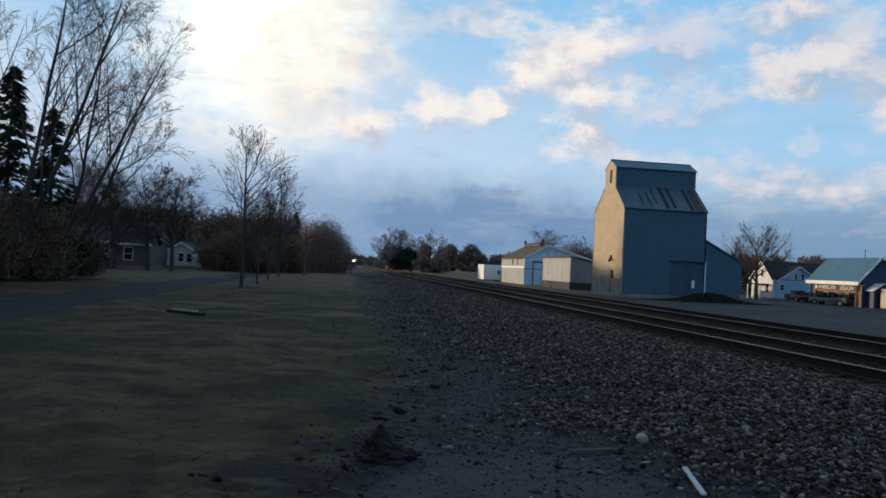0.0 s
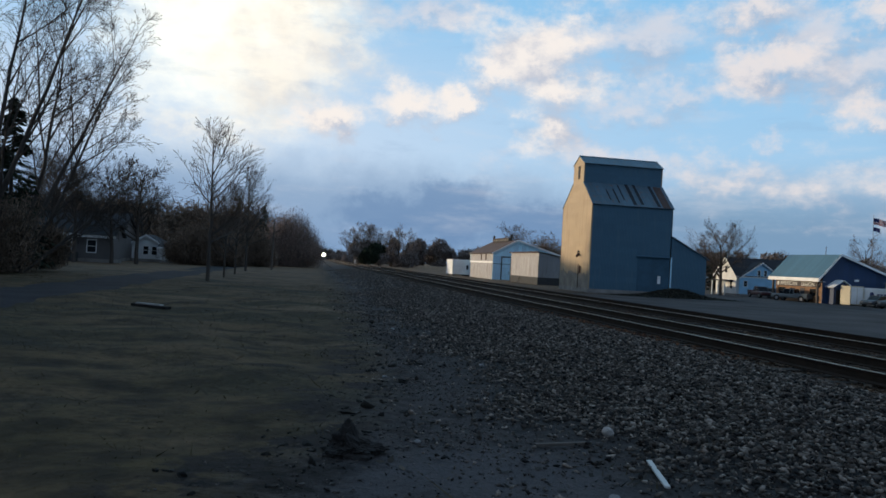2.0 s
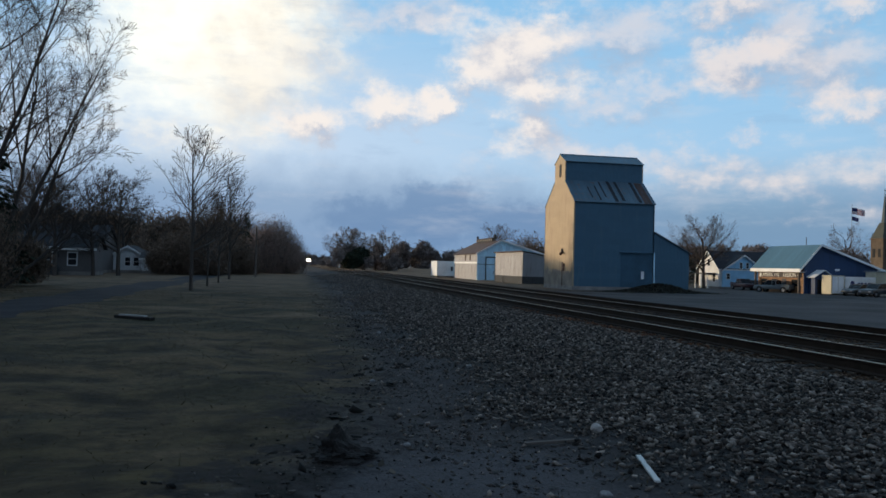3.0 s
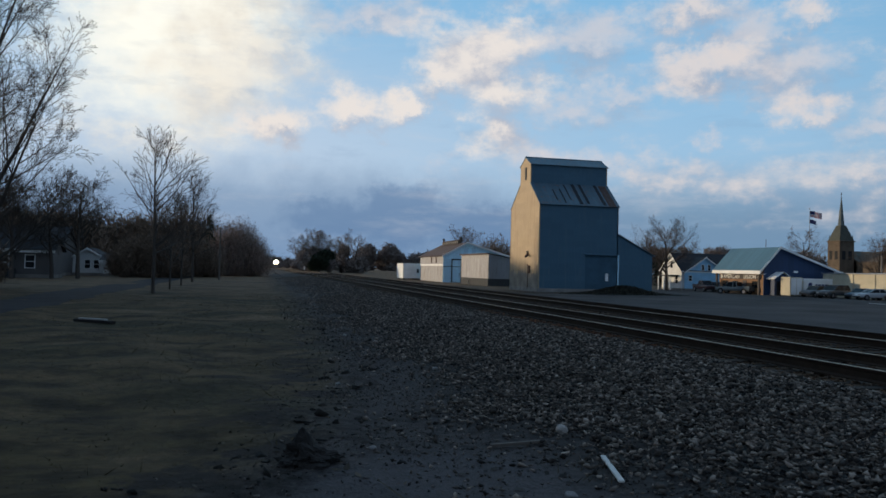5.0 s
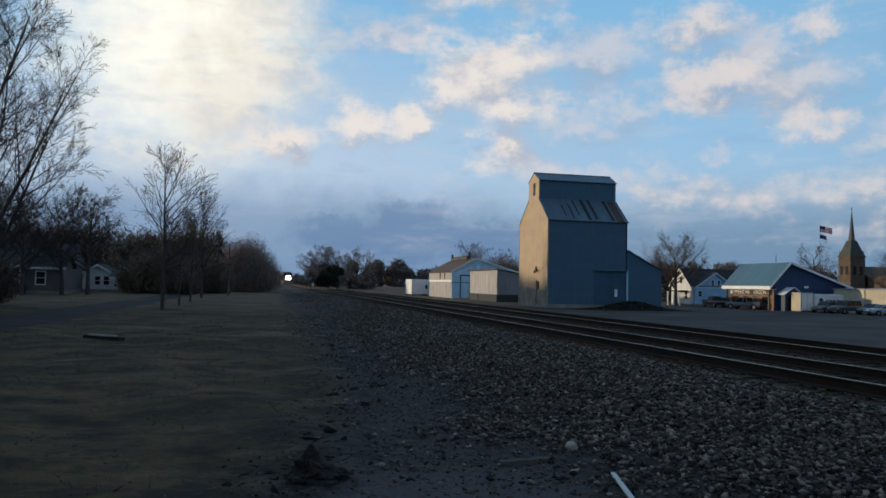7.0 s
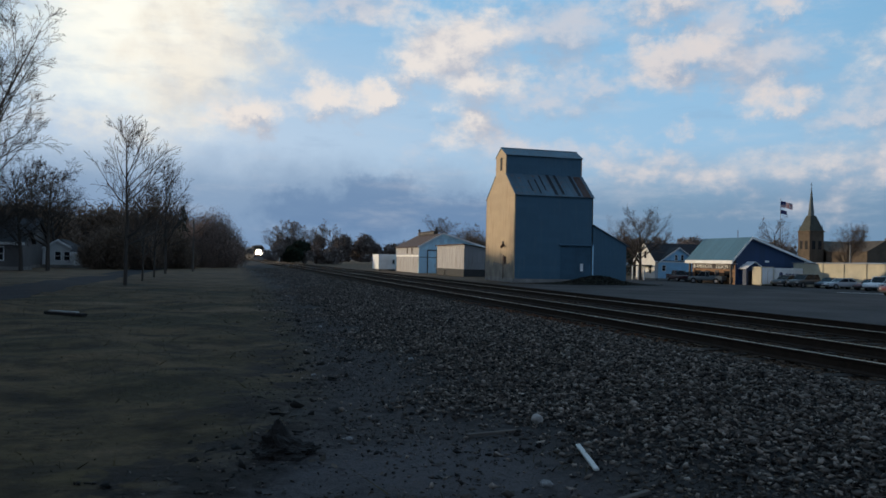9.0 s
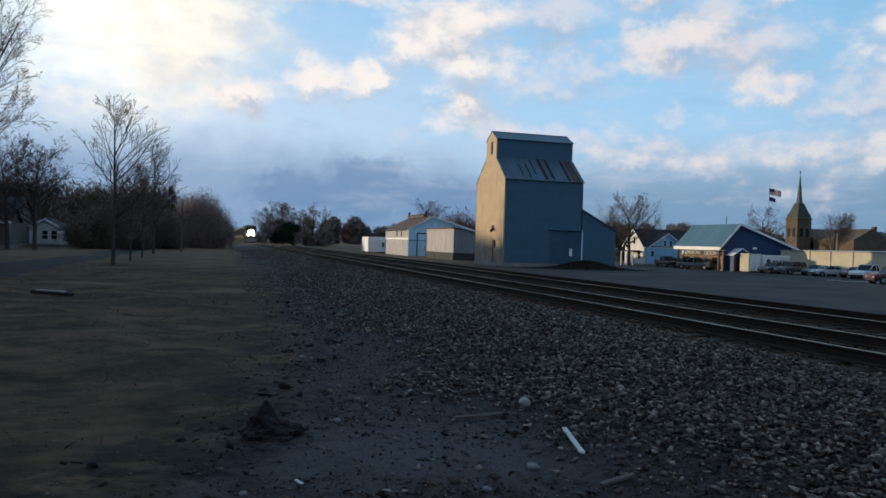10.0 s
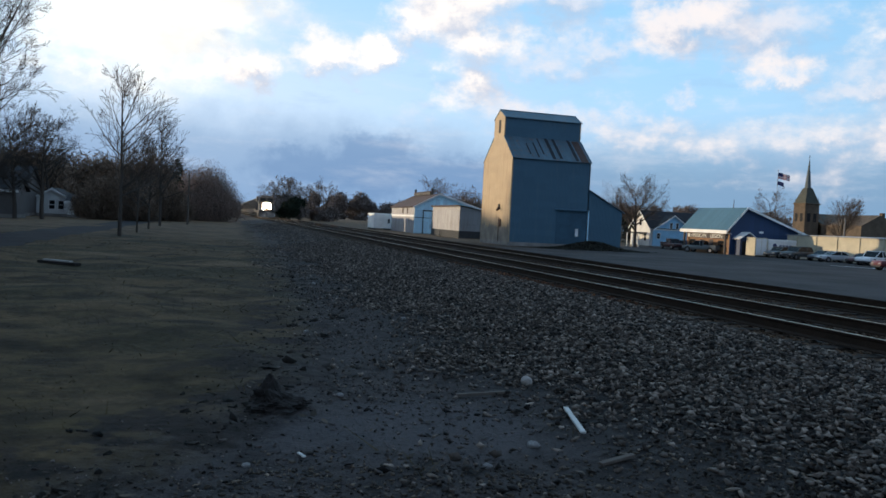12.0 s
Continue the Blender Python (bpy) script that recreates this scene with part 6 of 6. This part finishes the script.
# ---- trees in the town ----
TOWN = [(6, 22, 42, 0.80, 0.0), (6, 10, 32, 0.52, 0.04), (5, 7, 32, 0.55, 0.03), (3, 5, 32, 0.60, 0.02), (2, 0, 0, 0, 0)]
bare_tree(pose(68.4, 122.5, LOT), 101, 8.6, 0.30, TOWN, "broad leafless tree before the white house", thick=0.75, twig="town_twig")
bare_tree(pose(119.0, 131.0, LOT), 102, 8.2, 0.3, TOWN, "broad leafless tree behind the cream wall", thick=0.8, twig="town_twig")
bare_tree(pose(98.0, 125.0, LOT), 103, 9.5, 0.22, FAR, "leafless tree behind the club", thick=0.8, twig="town_twig")
for i, (x, y, h) in enumerate(((91, 167, 8.8), (107, 139, 6.6))):
    spruce(pose(x, y, LOT), 110 + i, h, h * 0.30, "dark rounded evergreen behind the buildings", 50, 18)
for i, (x, y, h) in enumerate(((52, 200, 11.5), (56, 205, 11.0), (92, 172, 8.5), (101, 170, 8.5))):
    bare_tree(pose(x, y, LOT), 120 + i, h, 0.22, FAR, "leafless tree behind the sheds", group="town trees", thick=1.0, twig="town_twig")

for i, (x, y, lx, h) in enumerate(((96.5, 170, 6.0, 9.6), (104, 174, 7.0, 8.6), (103.5, 138, 5.5, 7.2), (59.5, 192, 5.0, 13.5), (54.5, 200, 8.0, 11.0))):
    brush(pose(x, y, LOT), 130 + i, lx, 5.0, h, "dark rounded crown of trees behind the buildings", M["hedge"], 6000, 0.34, "tree_clump", twig_h=0.5, group="town tree clumps", round_=0.5)

# ---- small things by the path ----


def near_rock(x, y, s, seed, label, squash=0.75):
    r = random.Random(seed)
    bm = bmesh.new()
    bmesh.ops.create_icosphere(bm, subdivisions=3, radius=s)
    for v in bm.verts:
        k = 1 + 0.22 * noise.noise(v.co * (1.3 / s) + Vector((seed, 0, 0))) + 0.05 * noise.noise(v.co * (5 / s))
        v.co = Vector((v.co.x * k, v.co.y * k * 0.85, v.co.z * k * squash))
    me = bpy.data.meshes.new("rock")
    bm.to_mesh(me)
    bm.free()
    for p in me.polygons:
        p.use_smooth = True
    me.materials.append(M["pale_rock"] if s > 0.065 else M["rock2"])
    ob = new("rock", me)
    ob.matrix_basis = pose(x, y, float(height(x, y)) + s * squash * 0.55, 0, 0, r.uniform(0, 360))
    return tagged(ob, label, "rock")


M["pale_rock"] = surface("pale_granite", (0.34, 0.31, 0.28), 0.9, scale=8.0, vary=0.25, fine=60.0, bump=0.5)
M["rock2"] = surface("grey_rock", (0.20, 0.195, 0.19), 0.9, scale=8.0, vary=0.3, fine=60.0, bump=0.5)
near_rock(3.05, 7.5, 0.07, 3, "round pale stone on the gravel")
for i, (x, y, s) in enumerate(((2.3, 5.45, 0.05), (1.05, 6.9, 0.04), (2.1, 18.8, 0.06), (2.4, 14.6, 0.05), (2.9, 12.6, 0.05), (1.75, 4.9, 0.035), (1.2, 11.4, 0.045), (0.2, 5.15, 0.03))):
    near_rock(x, y, s, 20 + i, "weathered grey stone lying on dirt", 0.6)


def board(p, q, w, t, material, label, name="board"):
    p, q = Vector(p), Vector(q)
    d = q - p
    g = G().box(-d.length / 2, d.length / 2, -w / 2, w / 2, 0, t)
    ob = part(name, g, material, None, label, 0.006)
    mid = (p + q) / 2
    ob.matrix_basis = Matrix.Translation(mid) @ Euler((0, -math.asin(d.z / d.length), math.atan2(d.y, d.x))).to_matrix().to_4x4()
    return tagged(ob, category="board")


zz = lambda x, y, up=0.0: (x, y, float(height(x, y)) + up)
board(zz(3.0, 6.42, 0.035), zz(2.78, 5.60, 0.035), 0.046, 0.02, M["board"], "bleached white wooden lath on the gravel", "lath")
board(zz(2.15, 7.0, 0.01), zz(2.75, 7.15, 0.012), 0.035, 0.03, M["wood_pole"], "weathered broken stick on dirt", "stick")
board(zz(2.62, 4.98, 0.0), zz(2.9, 5.02, 0.02), 0.05, 0.025, M["wood_pole"], "dark splintered wood scrap", "stick")
board(zz(0.55, 5.35, 0.01), zz(0.58, 5.24, 0.02), 0.025, 0.012, M["board"], "small pale wood chip", "chip")
board(zz(-4.72, 23.8, 0.085), zz(-3.95, 23.25, 0.085), 0.14, 0.04, M["grey_wood"], "grey plank lying in the grass", "plank")
board(zz(-4.85, 23.95, 0.01), zz(-3.75, 23.1, 0.01), 0.2, 0.08, M["stump"], "old timber lying in the grass", "plank")


def stump():
    """A rotten stump, crumbled to a low jagged lump."""
    bm = bmesh.new()
    bmesh.ops.create_icosphere(bm, subdivisions=5, radius=1.0)
    for v in bm.verts:
        a = math.atan2(v.co.y, v.co.x)
        k = 1 + 0.28 * noise.noise(v.co * 1.6 + Vector((7, 2, 1))) + 0.20 * noise.noise(v.co * 4.2) + 0.10 * noise.noise(v.co * 11)
        root = 1 + 0.35 * max(0.0, 0.25 - v.co.z) * (1 + math.sin(a * 4 + 0.8))
        top = 1 + 0.55 * max(0.0, noise.noise(Vector((v.co.x * 3, v.co.y * 3, 4)))) if v.co.z > 0.3 else 1
        peak = math.exp(-((v.co.x + 0.35) / 0.5) ** 2 - (v.co.y / 0.7) ** 2)
        v.co = Vector((v.co.x * 0.21 * k * root, v.co.y * 0.16 * k * root, v.co.z * (0.06 + 0.15 * peak) * k * top))
    me = bpy.data.meshes.new("tree_stump")
    bm.to_mesh(me)
    bm.free()
    me.materials.append(M["stump"])
    ob = new("tree_stump", me)
    ob.matrix_basis = pose(0.47, 6.45, float(height(0.47, 6.45)) + 0.05, 0, 0, 10)
    return tagged(ob, "dark rotten tree stump beside the dirt path", "tree stump")


stump()

# ---- train ----


def bogie(parent, x):
    b = part("bogie", G().box(x - 1.7, x + 1.7, -1.15, -0.95, 0.35, 0.75).box(x - 1.7, x + 1.7, 0.95, 1.15, 0.35, 0.75), M["steel"], parent, "dark wheel truck frame", 0.03)
    for k in (-1.2, 1.2):
        for s in (-0.76, 0.76):
            part("wheel", G().tube((x + k, s - 0.07, 0.48), (x + k, s + 0.07, 0.48), 0.48, 0.48, 16), M["steel"], b, "steel wheel")


def locomotive():
    """Nose to -y once turned; built along x with its nose at +x = 0."""
    s = thing("locomotive", pose(0, 0, 0), "dark freight locomotive with blazing headlights", "locomotive")
    part("frame_deck", G().box(-22, -0.5, -1.5, 1.5, 1.15, 1.5), M["steel"], s, "heavy steel deck", 0.04)
    part("nose", G().add([(-3.2, -1.1, 1.5), (-1.0, -1.0, 1.5), (-1.0, 1.0, 1.5), (-3.2, 1.1, 1.5), (-3.2, -1.1, 3.15), (-1.5, -0.75, 2.95), (-1.5, 0.75, 2.95), (-3.2, 1.1, 3.15)],
                         [(3, 2, 1, 0), (4, 5, 6, 7), (0, 1, 5, 4), (1, 2, 6, 5), (2, 3, 7, 6), (3, 0, 4, 7)]), M["loco_nose"], s, "sloping orange nose", 0.06)
    c = part("cab", G().prism([(-1.5, 1.5), (-1.5, 4.1), (-1.0, 4.6), (1.0, 4.6), (1.5, 4.1), (1.5, 1.5)], "x", -5.8, -3.2), M["loco"], s, "dark crew cab", 0.04)
    for y in (-1.25, 0.12):
        part("windscreen", G().box(-3.22, -3.17, y, y + 1.13, 3.3, 4.05), M["glass"], c, "dark windscreen")
    for y in (-1.53, 1.48):
        part("side_window", G().box(-5.3, -3.8, y, y + 0.05, 3.1, 3.95), M["glass"], c)
    part("hood", G().box(-21, -5.8, -0.95, 0.95, 1.5, 4.3), M["loco"], s, "long engine hood", 0.05)
    part("radiator", G().box(-20.8, -17.5, -1.45, 1.45, 3.5, 4.65), M["loco"], s, "flared radiator section", 0.08)
    part("fuel_tank", G().box(-14.0, -8.5, -1.35, 1.35, 0.35, 1.15), M["steel"], s, "fuel tank", 0.1)
    part("pilot", G().add([(-0.7, -1.45, 0.15), (-0.15, -0.15, 0.15), (-0.15, 0.15, 0.15), (-0.7, 1.45, 0.15), (-0.7, -1.45, 1.3), (-0.5, -0.15, 1.3), (-0.5, 0.15, 1.3), (-0.7, 1.45, 1.3)],
                          [(3, 2, 1, 0), (4, 5, 6, 7), (0, 1, 5, 4), (1, 2, 6, 5), (2, 3, 7, 6), (3, 0, 4, 7)]), M["concrete"], s, "pale snowplough pilot")
    part("coupler", G().box(-0.7, 0.2, -0.15, 0.15, 0.75, 1.05), M["steel"], s, "", 0.04)
    for y in (-1.4, 1.4):
        part("handrail", G().tube((-0.6, y, 1.5), (-0.6, y, 2.6), 0.03, 0.03, 6).tube((-0.6, y, 2.6), (-3.2, y, 2.7), 0.03, 0.03, 6), M["white"], s, "white handrail")
    part("number_board", G().box(-3.24, -3.18, -0.9, 0.9, 4.15, 4.42), M["signback"], s, "number board with a plain bar")
    # lenses oversized: the glare round the lamps is put into their discs
    h = part("headlight", G().tube((-1.5, -0.24, 2.62), (-1.12, -0.24, 2.62), 0.36, 0.42, 14).tube((-1.5, 0.24, 2.62), (-1.12, 0.24, 2.62), 0.36, 0.42, 14), M["steel"], s, "twin headlight housing")
    part("lens", G().tube((-1.13, -0.24, 2.62), (-1.05, -0.24, 2.62), 0.58, 0.58, 14).tube((-1.13, 0.24, 2.62), (-1.05, 0.24, 2.62), 0.58, 0.58, 14), M["lamp"], h, "glowing headlight lens, enlarged to stand for its glare")
    for y in (-0.62, 0.62):
        d = part("ditch_light", G().tube((-0.9, y, 2.0), (-0.55, y, 2.0), 0.22, 0.28, 14), M["steel"], s, "ditch light housing")
        part("lens", G().tube((-0.56, y, 2.0), (-0.48, y, 2.0), 0.28, 0.28, 14), M["lamp"], d, "glowing ditch light lens")
    bogie(s, -4.2)
    bogie(s, -17.8)
    return s


def hopper():
    s = thing("hopper_car", pose(0, 0, 0), "dark grey covered hopper wagon coupled in a freight train", "rail car", "freight wagons")
    part("body", G().prism([(-1.2, 1.1), (-1.55, 2.0), (-1.55, 4.0), (-1.0, 4.55), (1.0, 4.55), (1.55, 4.0), (1.55, 2.0), (1.2, 1.1)], "x", -17.0, -1.0), M["car_grey"], s, "dark grey hopper body", 0.05)
    part("roof_walk", G().box(-16.8, -1.2, -0.4, 0.4, 4.56, 4.68), M["steel"], s, "roof hatch walkway")
    for x in np.arange(-16, -1.5, 1.6):
        for y in (-1.62, 1.55):
            part("side_post", G().box(float(x), float(x) + 0.12, y, y + 0.07, 1.9, 4.0), M["car_grey"], s)
    part("sill", G().box(-17.8, -0.2, -0.3, 0.3, 0.85, 1.15), M["steel"], s)
    bogie(s, -3.0)
    bogie(s, -15.0)
    return s


def motions():
    """The train runs towards the camera along the main track, at an even pace."""
    def at(t, back):
        return pose(TRACK_X[0], 164.0 + 24.8 * (12.0 - t) + back, RAIL_Z, 0, 0, -90)
    engine = locomotive()
    first = hopper()
    cars = [first] + [copy_thing(first, pose(0, 0, 0)) for _ in range(9)]
    for k, car in enumerate([engine] + cars):
        back = 0.0 if k == 0 else 22.6 + (k - 1) * 18.2
        walk(car, [(t, at(t, back)) for t in (0.0, 3.0, 6.0, 9.0, 12.0)])


motions()
